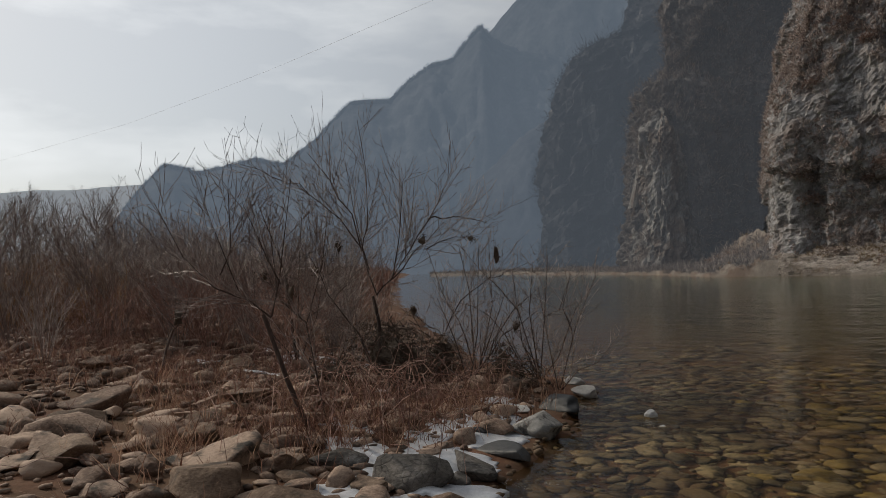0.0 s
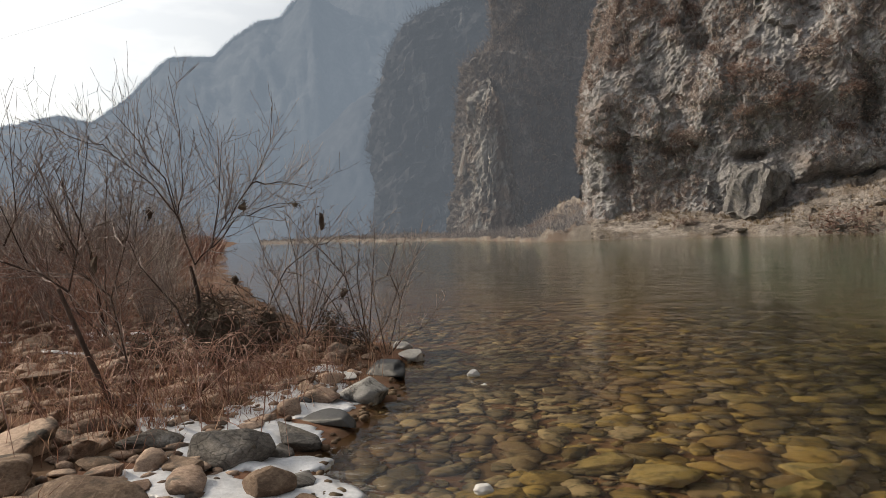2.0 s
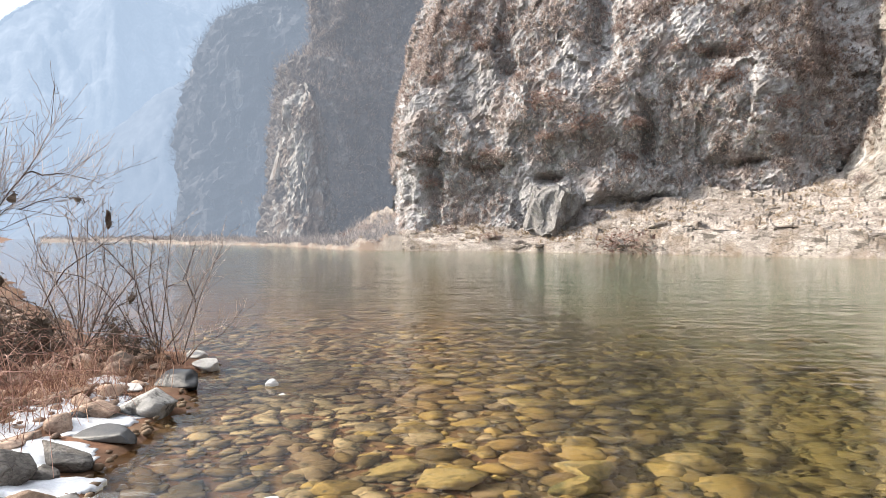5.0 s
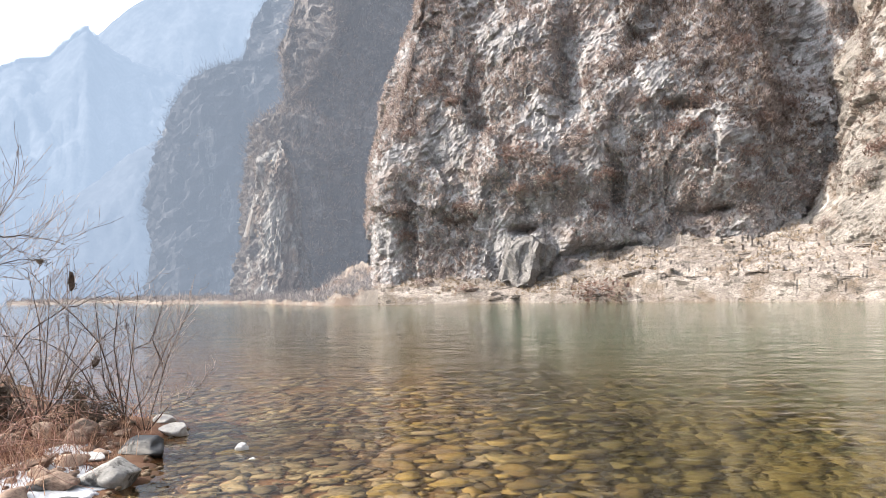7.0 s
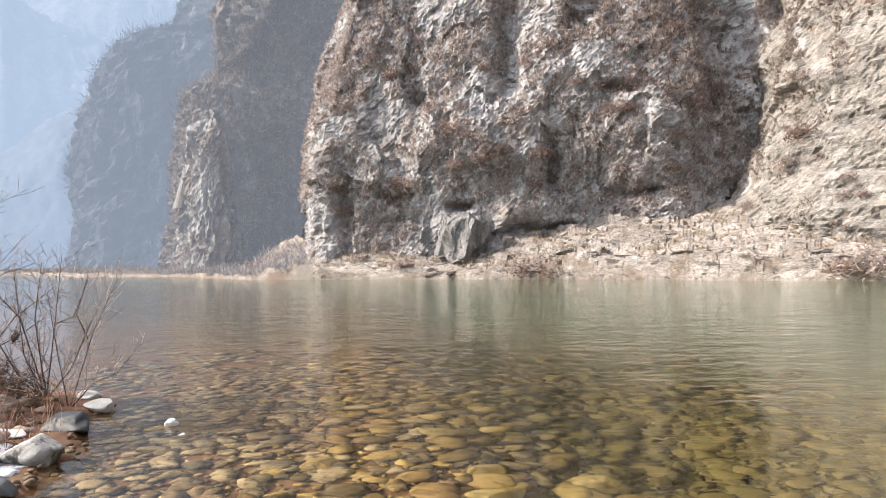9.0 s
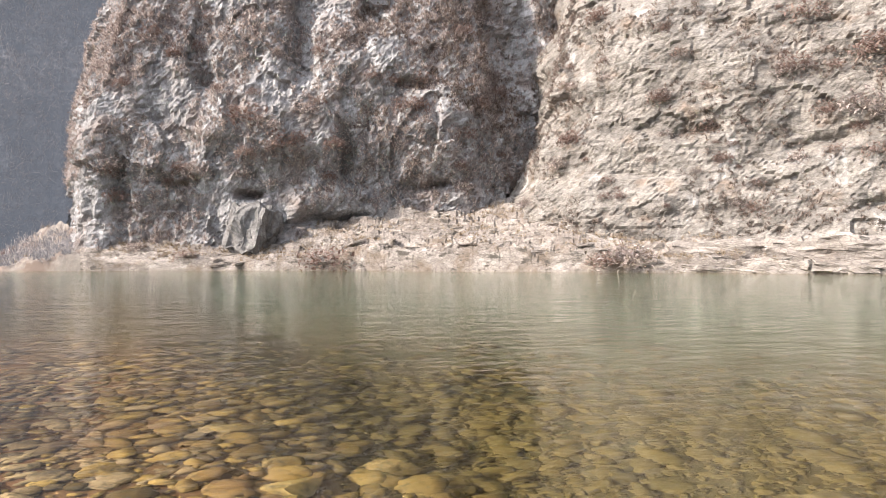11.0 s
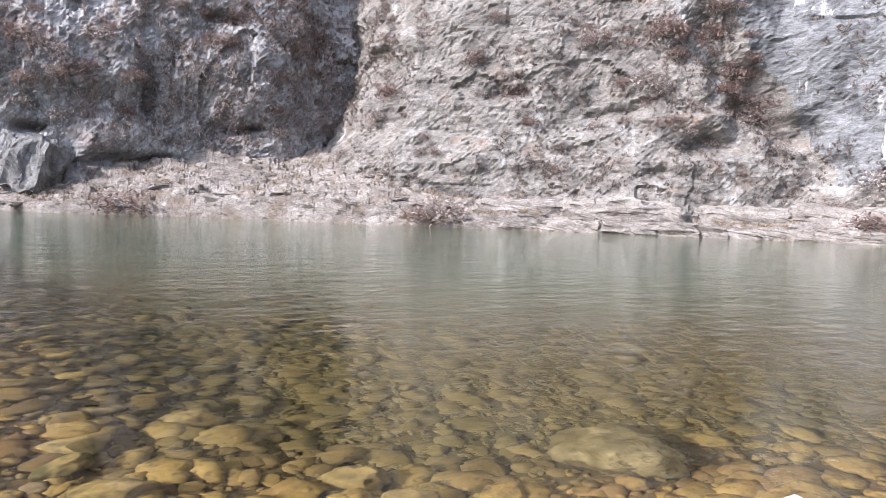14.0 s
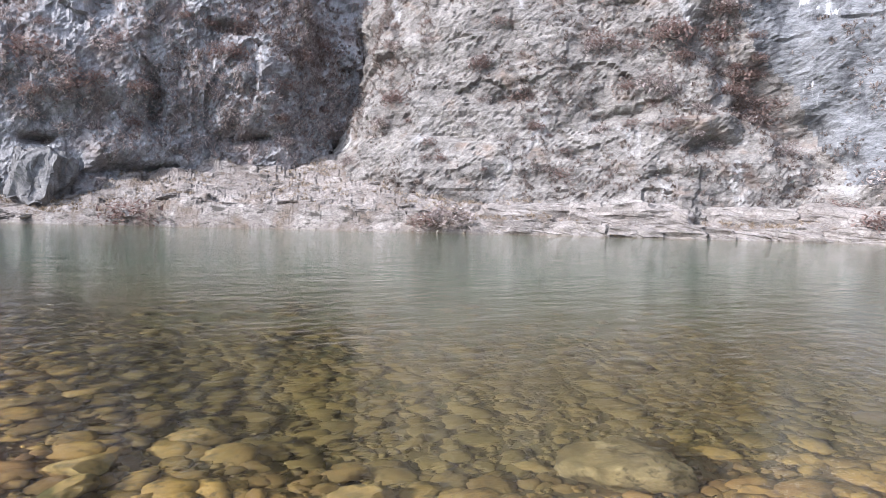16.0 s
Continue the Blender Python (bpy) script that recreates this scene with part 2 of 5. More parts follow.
M_WALL = surface("grey_cliff_rock", [(0.13, 0.123, 0.121), (0.297, 0.285, 0.281), (0.52, 0.502, 0.494)], 1.8, (1.2, 1.2, 0.8), 0.9, 1.0, 0.12, 4.2,
                 [((0.27, 0.225, 0.205), 0.3, 0.58, 0.08, (1, 1, 1.2)), ((0.15, 0.145, 0.146), 0.8, 0.62, 0.05, (1, 1, 0.4))], cracks=0.8, rib=0.15, grit=1.0)
M_BUTTRESS = surface("tan_cliff_rock", [(0.085, 0.075, 0.067), (0.218, 0.196, 0.174), (0.40, 0.365, 0.328)], 1.8, (0.85, 0.85, 1.4), 0.9, 1.0, 0.10, 4.0,
                     [((0.23, 0.18, 0.145), 0.4, 0.61, 0.06, (1, 1, 1.3)), ((0.10, 0.09, 0.082), 0.9, 0.63, 0.05, (0.5, 0.5, 1.7)), ((0.44, 0.42, 0.40), 0.25, 0.64, 0.05, (1.5, 1.5, 0.4))], cracks=0.7, rib=0.2, grit=1.0)
M_APRON = surface("pale_shore_rock", [(0.125, 0.104, 0.09), (0.29, 0.25, 0.22), (0.50, 0.45, 0.405)], 1.3, (0.9, 0.9, 1.5), 0.88, 1.0, 0.16, 5,
                  [((0.20, 0.155, 0.12), 0.5, 0.58, 0.08, (1, 1, 1)), ((0.11, 0.095, 0.08), 1.3, 0.6, 0.04, (0.6, 0.6, 1.6))], rib=0.5, grit=0.8, cracks=0.8)
# emission here paints thin haze over the nearer spur's rock
M_SPUR = surface("wooded_spur_haze_glow", [(0.035, 0.031, 0.029), (0.095, 0.085, 0.078), (0.29, 0.265, 0.245)], 0.6, (1, 1, 0.4), 0.95, 1.0, 0.6, 5,
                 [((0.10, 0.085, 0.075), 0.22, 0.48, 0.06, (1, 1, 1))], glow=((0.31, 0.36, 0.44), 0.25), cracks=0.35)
# far spur and shoulder: dark woods, their haze put into the emission
M_FAR2 = surface("far_spur_haze_glow", [(0.022, 0.022, 0.025), (0.034, 0.034, 0.037), (0.065, 0.065, 0.068)], 0.25, (1, 1, 0.4), 0.95, 0.6, 1.2, 7, [((0.15, 0.145, 0.14), 0.09, 0.63, 0.05, (1.6, 1.6, 0.3))], spec=0.0, glow=((0.29, 0.36, 0.46), 0.45))
M_FAR3 = surface("shoulder_haze_glow", [(0.012, 0.013, 0.016), (0.028, 0.03, 0.034), (0.055, 0.057, 0.062)], 0.2, (1, 1, 0.4), 0.95, 0.5, 1.0, 7, spec=0.0, glow=((0.30, 0.39, 0.52), 0.68))
# the ridge's blue haze is painted on as emission
M_FAR1 = surface("blue_ridge_haze_glow", [(0.01, 0.011, 0.013), (0.034, 0.036, 0.039), (0.075, 0.076, 0.08)], 0.1, (1, 1, 0.4), 0.95, 0.5, 1.0, 7, spec=0.0, glow=((0.305, 0.40, 0.535), 0.76))
# pale base and emission both paint the distant hills' haze
M_FAR0 = surface("pale_hills_haze_glow", [(0.2, 0.22, 0.25), (0.22, 0.24, 0.27), (0.24, 0.26, 0.3)], 0.02, (1, 1, 0.4), 0.95, 0.0, 0, 7, spec=0.0, glow=((0.55, 0.62, 0.70), 0.6))
# bed tones by depth: paint in the dimming and green cast of deep water
DEEP_DIM, DEEP_GREEN = (0.046, 0.042, 0.015), (0.03, 0.074, 0.05)
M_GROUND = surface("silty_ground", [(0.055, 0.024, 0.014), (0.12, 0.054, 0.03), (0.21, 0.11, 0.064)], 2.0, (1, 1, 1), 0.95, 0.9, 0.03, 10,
                   [((0.12, 0.07, 0.04), 1.2, 0.52, 0.08, (1, 1, 1))], deep=[(DEEP_DIM, -0.05, -0.6), (DEEP_GREEN, -1.0, -2.8)])
M_STONE = surface("bank_stone", [(0.04, 0.024, 0.017), (0.145, 0.092, 0.066), (0.48, 0.35, 0.265)], 4.0, (1, 1, 1.6), 0.85, 0.9, 0.022, 9, [((0.07, 0.06, 0.05), 5.0, 0.6, 0.06, (1, 1, 1))], spread=0.28, island=0.25)
# cobbles: the deep tone paints in dimming below the surface as well
M_BED = surface("riverbed_stone", [(0.03, 0.0195, 0.007), (0.098, 0.063, 0.021), (0.23, 0.155, 0.053)], 3.0, (1, 1, 1), 0.75, 0.8, 0.02, 8,
                [((0.03, 0.023, 0.011), 13.0, 0.59, 0.07, (1, 1, 1)), ((0.12, 0.066, 0.029), 0.55, 0.58, 0.09, (1, 1, 1))], spread=0.3, island=0.36, deep=[((0.062, 0.05, 0.016), -0.28, -0.72)])
M_BEDGREY = surface("grey_brown_riverbed_stone", [(0.034, 0.024, 0.014), (0.10, 0.072, 0.044), (0.225, 0.168, 0.108)], 3.0, (1, 1, 1), 0.75, 0.8, 0.02, 8,
                    [((0.03, 0.024, 0.015), 13.0, 0.59, 0.07, (1, 1, 1)), ((0.115, 0.066, 0.038), 0.55, 0.56, 0.09, (1, 1, 1))], spread=0.3, island=0.36, deep=[((0.055, 0.046, 0.02), -0.28, -0.72)])
M_WHITE = surface("dry_white_stone", [(0.38, 0.365, 0.345), (0.52, 0.505, 0.48), (0.70, 0.685, 0.66)], 4.0, (1, 1, 1), 0.85, 0.4, 0.01, 12)
M_ICE = surface("frosted_ice", [(0.30, 0.303, 0.315), (0.52, 0.525, 0.545), (0.78, 0.785, 0.80)], 4.0, (1, 1, 1), 0.3, 0.6, 0.02, 7, spec=0.5)
M_TWIG = surface("shrub_bark", [(0.075, 0.052, 0.045), (0.22, 0.165, 0.145), (0.58, 0.49, 0.45)], 6.0, (1, 1, 1), 0.42, 0.0, 0, 9, island=0.3, spec=0.5)
M_REDTWIG = surface("red_brown_twigs", [(0.10, 0.04, 0.028), (0.23, 0.105, 0.075), (0.48, 0.29, 0.225)], 6.0, (1, 1, 1), 0.6, 0.0, 0, 9, island=0.4, spec=0.5)
M_GRASS = surface("dry_grass", [(0.115, 0.052, 0.037), (0.23, 0.12, 0.084), (0.46, 0.305, 0.22)], 2.0, (1, 1, 1), 0.7, 0.0, 0, 9, island=0.6, thin=0.45)
M_REED = surface("orange_reed", [(0.16, 0.08, 0.03), (0.27, 0.15, 0.06), (0.40, 0.25, 0.12)], 2.0, (1, 1, 1), 0.75, 0.0, 0, 9, island=0.6, thin=0.3)
M_DEBRIS = surface("drift_litter", [(0.03, 0.022, 0.016), (0.07, 0.05, 0.038), (0.13, 0.10, 0.075)], 5.0, (1, 1, 1), 0.95, 0.8, 0.03, 9, island=0.3)
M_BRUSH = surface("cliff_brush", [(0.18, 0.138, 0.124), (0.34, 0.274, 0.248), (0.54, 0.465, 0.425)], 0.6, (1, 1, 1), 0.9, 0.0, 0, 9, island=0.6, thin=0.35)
# leafless woods with a bluish emission painted in as haze
M_WOODS = surface("bare_woods_haze_glow", [(0.055, 0.044, 0.039), (0.15, 0.12, 0.105), (0.34, 0.29, 0.255)], 0.6, (1, 1, 1), 0.9, 0.0, 0, 9, island=0.6, glow=((0.32, 0.36, 0.43), 0.2))
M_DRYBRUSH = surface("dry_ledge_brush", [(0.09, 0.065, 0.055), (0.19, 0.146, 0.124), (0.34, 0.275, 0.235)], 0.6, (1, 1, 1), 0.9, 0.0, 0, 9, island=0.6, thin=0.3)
M_RUST = surface("rust_leaves", [(0.15, 0.096, 0.082), (0.24, 0.162, 0.138), (0.33, 0.245, 0.205)], 0.6, (1, 1, 1), 0.9, 0.0, 0, 9, island=0.4, thin=0.4)
M_BARK = surface("dark_bark", [(0.035, 0.025, 0.021), (0.085, 0.06, 0.05), (0.19, 0.145, 0.125)], 12.0, (1, 1, 0.4), 0.85, 0.8, 0.01, 5)
M_TUFT = surface("far_tufts", [(0.16, 0.115, 0.075), (0.27, 0.205, 0.14), (0.38, 0.30, 0.215)], 0.6, (1, 1, 1), 0.9, 0.0, 0, 9, island=0.6)
M_WIRE = surface("cable_grey", [(0.4, 0.4, 0.4), (0.5, 0.5, 0.5), (0.6, 0.6, 0.6)], 1, (1, 1, 1), 0.6, 0.0, 0)

M_WATER, wnod, wlnk, wb = nodes_of("river_water")
wb.inputs["Base Color"].default_value = (0.925, 0.885, 0.62, 1)
wb.inputs["Transmission Weight"].default_value, wb.inputs["IOR"].default_value, wb.inputs["Roughness"].default_value = 1.0, 1.33, 0.06
wb.inputs["Specular Tint"].default_value = (0.94, 0.93, 0.78, 1)
wgeo = wnod.new("ShaderNodeNewGeometry")
wm = wnod.new("ShaderNodeMapping")
wm.inputs["Rotation"].default_value = (0, 0, radians(25))
wm.inputs["Scale"].default_value = (0.62, 1.0, 1.0)
wlnk.new(wgeo.outputs["Position"], wm.inputs["Vector"])
wlen = wnod.new("ShaderNodeVectorMath")
wlen.operation = "LENGTH"
wlnk.new(wgeo.outputs["Position"], wlen.inputs[0])
wcalm = wnod.new("ShaderNodeMapRange")
wcalm.inputs["From Min"].default_value, wcalm.inputs["From Max"].default_value, wcalm.inputs["To Min"].default_value, wcalm.inputs["To Max"].default_value = 3.5, 12.0, 0.4, 1.0
wlnk.new(wlen.outputs["Value"], wcalm.inputs["Value"])


def ripple(size, detail, height, normal=None):
    """One train of ripples, stronger in some stretches than in others."""
    t = wnod.new("ShaderNodeTexNoise")
    t.inputs["Scale"].default_value, t.inputs["Detail"].default_value, t.inputs["Roughness"].default_value = size, detail, 0.5
    wlnk.new(wm.outputs["Vector"], t.inputs["Vector"])
    g = wnod.new("ShaderNodeTexNoise")
    g.inputs["Scale"].default_value, g.inputs["Detail"].default_value = 0.12 * size, 2.0
    wlnk.new(wm.outputs["Vector"], g.inputs["Vector"])
    k = wnod.new("ShaderNodeMapRange")
    k.inputs["From Min"].default_value, k.inputs["From Max"].default_value, k.inputs["To Min"].default_value, k.inputs["To Max"].default_value = 0.35, 0.65, 0.3, 1.0
    wlnk.new(g.outputs["Fac"], k.inputs["Value"])
    b = wnod.new("ShaderNodeBump")
    b.inputs["Distance"].default_value = height
    calm = wnod.new("ShaderNodeMath")
    calm.operation = "MULTIPLY"
    wlnk.new(k.outputs["Result"], calm.inputs[0])
    wlnk.new(wcalm.outputs["Result"], calm.inputs[1])
    wlnk.new(calm.outputs[0], b.inputs["Strength"])
    wlnk.new(t.outputs["Fac"], b.inputs["Height"])
    if normal:
        wlnk.new(normal, b.inputs["Normal"])
    return b.outputs["Normal"]


wlnk.new(ripple(9.0, 2.0, 0.012, ripple(3.8, 3.0, 0.038, ripple(1.0, 2.0, 0.06))), wb.inputs["Normal"])
wruf = wnod.new("ShaderNodeMapRange")
wruf.inputs["From Min"].default_value, wruf.inputs["From Max"].default_value, wruf.inputs["To Min"].default_value, wruf.inputs["To Max"].default_value = 5.0, 40.0, 0.004, 0.04
wlnk.new(wlen.outputs["Value"], wruf.inputs["Value"])
wlnk.new(wruf.outputs["Result"], wb.inputs["Roughness"])

# ---- ground and water ----
SHORE = [(-420, 700), (-200, 330), (-70, 110), (-25, 38.6), (-12.0, 19.5), (-7.0, 12.5), (-4.4, 9.3), (-3.1, 8.8), (-2.6, 8.2), (-2.45, 7.05), (-2.3, 6.0), (-2.2, 5.05), (-2.1, 4.2), (-1.75, 3.4),
         (-1.2, 2.5), (-0.3, 1.6), (1.2, 1.0), (3, 0.3), (6, -1), (12, -4), (40, -15), (120, -60), (400, -300)]
FAR_SHORE = [polar(a, d) for a, d in [(30, 560), (26, 300), (24, 160), (20, 114), (14.5, 101), (8.2, 71), (3, 66), (-3, 62.5), (-9, 59.5), (-16, 57), (-23, 54.5), (-30, 53), (-43, 51), (-56, 52), (-71, 55), (-85, 58), (-105, 66), (-130, 90), (-150, 220)]]


def land_height(x, y):
    """Height of ground over the river's level: near bank, channel and the far side's foot."""
    q = np.stack([x, y, np.zeros_like(x)], 1)
    d = -side_distance(x, y, SHORE)
    d = d + 0.22 * fbm(q * 0.9, 3, 5) * np.clip(1.2 - np.abs(d) * 0.05, 0, 1)
    e = side_distance(x, y, FAR_SHORE)
    land = 0.02 + 0.07 * np.minimum(d, 6) + 0.03 * np.clip(d - 6, 0, 60) + 0.05 * fbm(q * 1.3, 4, 8) + 0.1 * np.clip(d / 8, 0, 1) * fbm(q * 0.25, 3, 9)
    w = np.maximum(-d, 0)
    steep = 0.19 * np.clip(w - 0.9, 0, 4) * np.clip((x - 0.3) / 2.5, 0, 1)
    bed = -steep - (0.10 + 0.068 * np.minimum(w, 6) + 0.14 * np.clip(w - 6, 0, 25)) + 0.03 * fbm(q * 1.3, 4, 8)
    z = np.where(d > 0, land, bed)
    far = np.clip((e + 7) / 7, 0, 1)
    return np.where(e > 0, -0.3, np.maximum(z * (1 - far) + far * -0.3, z))


def spaced(lo, a, b, hi, step, growth):
    core = np.arange(a, b + step / 2, step)
    left, right, s = [], [], step
    x = a
    while x > lo:
        s *= growth
        x -= s
        left.append(x)
    s, x = step, core[-1]
    while x < hi:
        s *= growth
        x += s
        right.append(x)
    return np.array(left[::-1] + core.tolist() + right)


gx, gy = spaced(-3200, -13, 9, 3200, 0.13, 1.10), spaced(-3200, 0, 15, 3200, 0.13, 1.10)
GX, GY = np.meshgrid(gx, gy)
GZ = land_height(GX.ravel(), GY.ravel())
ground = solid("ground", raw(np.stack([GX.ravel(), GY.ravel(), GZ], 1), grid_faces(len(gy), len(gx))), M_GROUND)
tagged(ground, "silty riverbank and riverbed ground with dry litter", "ground", kind="structure")

wx, wy = spaced(-500, -20, 20, 500, 4.0, 1.3), spaced(-350, 0, 40, 800, 4.0, 1.3)
WX, WY = np.meshgrid(wx, wy)
water = solid("water", raw(np.stack([WX.ravel(), WY.ravel(), np.zeros(WX.size)], 1), grid_faces(len(wy), len(wx))), M_WATER)
water.visible_shadow = False
tagged(water, "clear shallow greenish river water with small ripples", "water", kind="structure")


# ---- cliffs ----
def cliff(name, plan, lean, height, step, dense, material, label, seed, big=2.0, mid=0.9, fine=0.35, bedding=0.0, stretch=0.5, foot=-0.5, joint=0.6, dents=(), flat_top=(25, 60), smooth=False, own=6.0):
    """A rock face over a plan line, leaning back with height by the table lean, its surface broken by ribs, ledges and joints."""
    line = smoothline(resample(plan, step), 3)
    tang = np.gradient(line, axis=0)
    tang = smoothline(tang, 25)
    tang /= np.linalg.norm(tang, axis=1)[:, None]
    back = np.stack([-tang[:, 1], tang[:, 0]], 1)
    span = max(5, len(line) // 2)
    padded = np.pad(back, ((span, span), (0, 0)), "edge")
    total = np.cumsum(padded, axis=0)
    wide = total[2 * span:] - total[:-2 * span]
    wide /= np.linalg.norm(wide, axis=1)[:, None]
    zs = np.concatenate([np.arange(foot, dense, step), np.linspace(dense, height, 26)[1:], [height, height]])
    off = np.interp(zs, [a for a, _ in lean], [b for _, b in lean])
    off[-2:] += flat_top
    zs[-2:] -= (2, 14)
    n, m = len(zs), len(line)
    low, high = np.minimum(off, own), np.maximum(off - own, 0)
    X = line[None, :, 0] + low[:, None] * back[None, :, 0] + high[:, None] * wide[None, :, 0]
    Y = line[None, :, 1] + low[:, None] * back[None, :, 1] + high[:, None] * wide[None, :, 1]
    Z = np.repeat(zs[:, None], m, 1)
    P = np.stack([X.ravel(), Y.ravel(), Z.ravel()], 1)
    S = P * np.array([1, 1, stretch])
    d = big * fbm(S * 0.075, 3, seed) + mid * (ridged(S * 0.26, 4, seed + 7) - 0.5) + fine * ridged(S * 0.95, 4, seed + 13) + 0.5 * fine * (np.abs(perlin(S * 2.6, seed + 17)) < 0.12)
    if bedding:
        tilt = P[:, 2] + 0.12 * P[:, 0] + 0.9 * fbm(P * 0.12, 3, seed + 3)
        d += bedding * (np.abs((tilt * 0.55) % 2 - 1) - 0.5) + 0.5 * bedding * (np.abs((tilt * 1.7) % 2 - 1) - 0.5)
    J = S + 0.25 * np.stack([perlin(P * 0.9, seed + 31), perlin(P * 0.9, seed + 32), perlin(P * 0.9, seed + 33)], 1)
    d += joint * (0.9 * blocks(J * 0.13, seed + 40) + 0.45 * blocks(J * 0.33, seed + 41) + 0.24 * blocks(J * 0.85, seed + 42) + (0 if smooth else 0.1) * blocks(J * 1.9, seed + 43))
    pa = np.degrees(np.arctan2(-P[:, 0], P[:, 1])) + 0.7 * perlin(P * 0.35, seed + 51)
    pe = np.degrees(np.arctan2(P[:, 2] - 1.5, np.hypot(P[:, 0], P[:, 1]))) + 0.5 * perlin(P * 0.4, seed + 52)
    for a0, e0, wa0, we0, push in dents:
        k = np.exp(-1.1 * ((pa - a0) / wa0) ** 4 - 1.1 * ((pe - e0) / we0) ** 2)
        d -= push * k
    keep = np.clip((P[:, 2] - foot) / 2.0, 0.35, 1)
    d = (d * keep).reshape(n, m)
    X -= d * back[None, :, 0]
    Y -= d * back[None, :, 1]
    Z += 0.3 * fine * fbm(P * 0.8, 2, seed + 21).reshape(n, m)
    ob = solid(name, raw(np.stack([X.ravel(), Y.ravel(), Z.ravel()], 1), grid_faces(n, m), smooth), material)
    tagged(ob, label, "cliff", kind="structure")
    return ob, np.stack([X, Y, Z], 2), back


WALL = [polar(a, d) for a, d in [(4.2, 150), (3.4, 110), (3.4, 74), (2.3, 70.5), (-3, 68), (-8, 66.5), (-14, 66.5), (-20, 67.3), (-25, 67.2), (-28.5, 68.6), (-32, 72), (-37, 75)]]
# hollows and bulges: compass angle, height angle, their spreads, depth
WALL_FORM = [(-8.7, 4.5, 1.4, 0.45, 2.0), (-10.9, 9.6, 6.0, 3.6, -1.3), (-12.9, 16.5, 0.8, 4.0, 1.6), (-18.7, 15.8, 4.2, 2.8, -1.5), (-21.9, 13.3, 1.5, 0.45, 1.6), (-22.4, 9.0, 4.0, 2.6, -1.8), (-16.4, 8.0, 0.7, 3.5, 1.5),
             (-29.6, 16.0, 2.2, 4.5, 3.6), (-23.2, 5.3, 2.4, 0.35, 1.3), (-15.0, 4.0, 3.2, 1.5, -1.0), (-15.0, 2.4, 3.4, 0.5, 1.6), (-5.0, 13.2, 0.6, 1.1, 1.3), (-4.0, 13.8, 1.1, 1.2, -0.6), (2.3, 5, 0.9, 7, -0.6), (0.6, 3, 0.5, 5, 0.6)]
wall, WALL_P, WALL_B = cliff("cliff_wall", WALL, [(0, 0), (10, 0.4), (17, 0.9), (20, 1.8), (24, 3.0), (31, 5.2), (45, 11), (75, 26)], 75, 0.22, 35, M_WALL, "grey-brown limestone cliff wall with dry brush in its joints", 11, big=1.3, mid=0.30, fine=0.15, joint=0.66, stretch=0.8, dents=WALL_FORM)
BUTT = [polar(a, d) for a, d in [(-28.0, 84), (-29.5, 72), (-31.4, 63), (-36, 58.5), (-42, 56.5), (-50, 55.5), (-58, 55.5), (-62.5, 57), (-65.5, 59), (-68, 59), (-72, 57.5), (-80, 57.5), (-95, 62), (-115, 72), (-140, 95)]]
butt, BUTT_P, BUTT_B = cliff("cliff_buttress", BUTT, [(0, -0.8), (5, 0.0), (8, 1.6), (20, 3.2), (45, 14), (75, 40)], 75, 0.22, 26, M_BUTTRESS, "sunlit tan limestone buttress with bedded ledges and rust-brown shrubs", 31, big=1.2, mid=0.2, fine=0.07, bedding=0.12, stretch=1.5, joint=0.34,
                              dents=[(-60, 5.5, 2.6, 0.7, 1.8), (-59.5, 13.5, 2.0, 2.0, 2.0), (-61.6, 11, 2.0, 1.8, 2.4), (-63.5, 8.2, 2.0, 1.8, 2.6), (-65.8, 5.8, 1.8, 1.5, 2.2), (-67.8, 3.8, 1.6, 1.3, 1.8), (-67.5, 12.5, 2.2, 3.0, -0.8), (-60, 7.3, 3.4, 0.5, -0.4), (-49, 4.9, 1.5, 0.4, 0.9), (-35.2, 13.2, 1.7, 0.9, -0.7), (-57, 3.2, 2.2, 0.6, 0.8), (-44, 9, 2.0, 0.35, 0.7), (-52.5, 8.0, 2.4, 0.35, 0.8), (-40, 6.0, 2.2, 0.3, 0.6)])
# beyond the chimney the buttress turns to grey slabs with white seep streaks
M_SLAB = surface("streaked_slab_rock", [(0.09, 0.089, 0.091), (0.19, 0.188, 0.188), (0.34, 0.335, 0.333)], 1.8, (0.6, 0.6, 2.2), 0.9, 1.0, 0.09, 4.0,
                 [((0.10, 0.098, 0.10), 0.55, 0.58, 0.05, (1.3, 1.3, 0.25)), ((0.64, 0.63, 0.61), 0.5, 0.635, 0.03, (1.5, 1.5, 0.13))], cracks=0.6, rib=0.4, grit=1.0)
butt.data.materials.append(M_SLAB)
mid_p = 0.25 * (BUTT_P[:-1, :-1] + BUTT_P[1:, :-1] + BUTT_P[:-1, 1:] + BUTT_P[1:, 1:]).reshape(-1, 3)
mid_a, mid_e = np.degrees(np.arctan2(mid_p[:, 0], mid_p[:, 1])), np.degrees(np.arctan2(mid_p[:, 2] - 1.5, np.hypot(mid_p[:, 0], mid_p[:, 1])))
butt.data.polygons.foreach_set("material_index", ((mid_a > 63 + 0.6 * np.clip(12 - mid_e, -3, 9) + 1.2 * perlin(mid_p * 0.3, 5)) & (mid_e > 2.5)).astype(int))
SPUR = [polar(a, d) for a, d in [(13.6, 190), (13.1, 114), (12.4, 107.5), (11, 106), (8.8, 107), (6.5, 110), (4, 113), (-2, 118), (-12, 128)]]
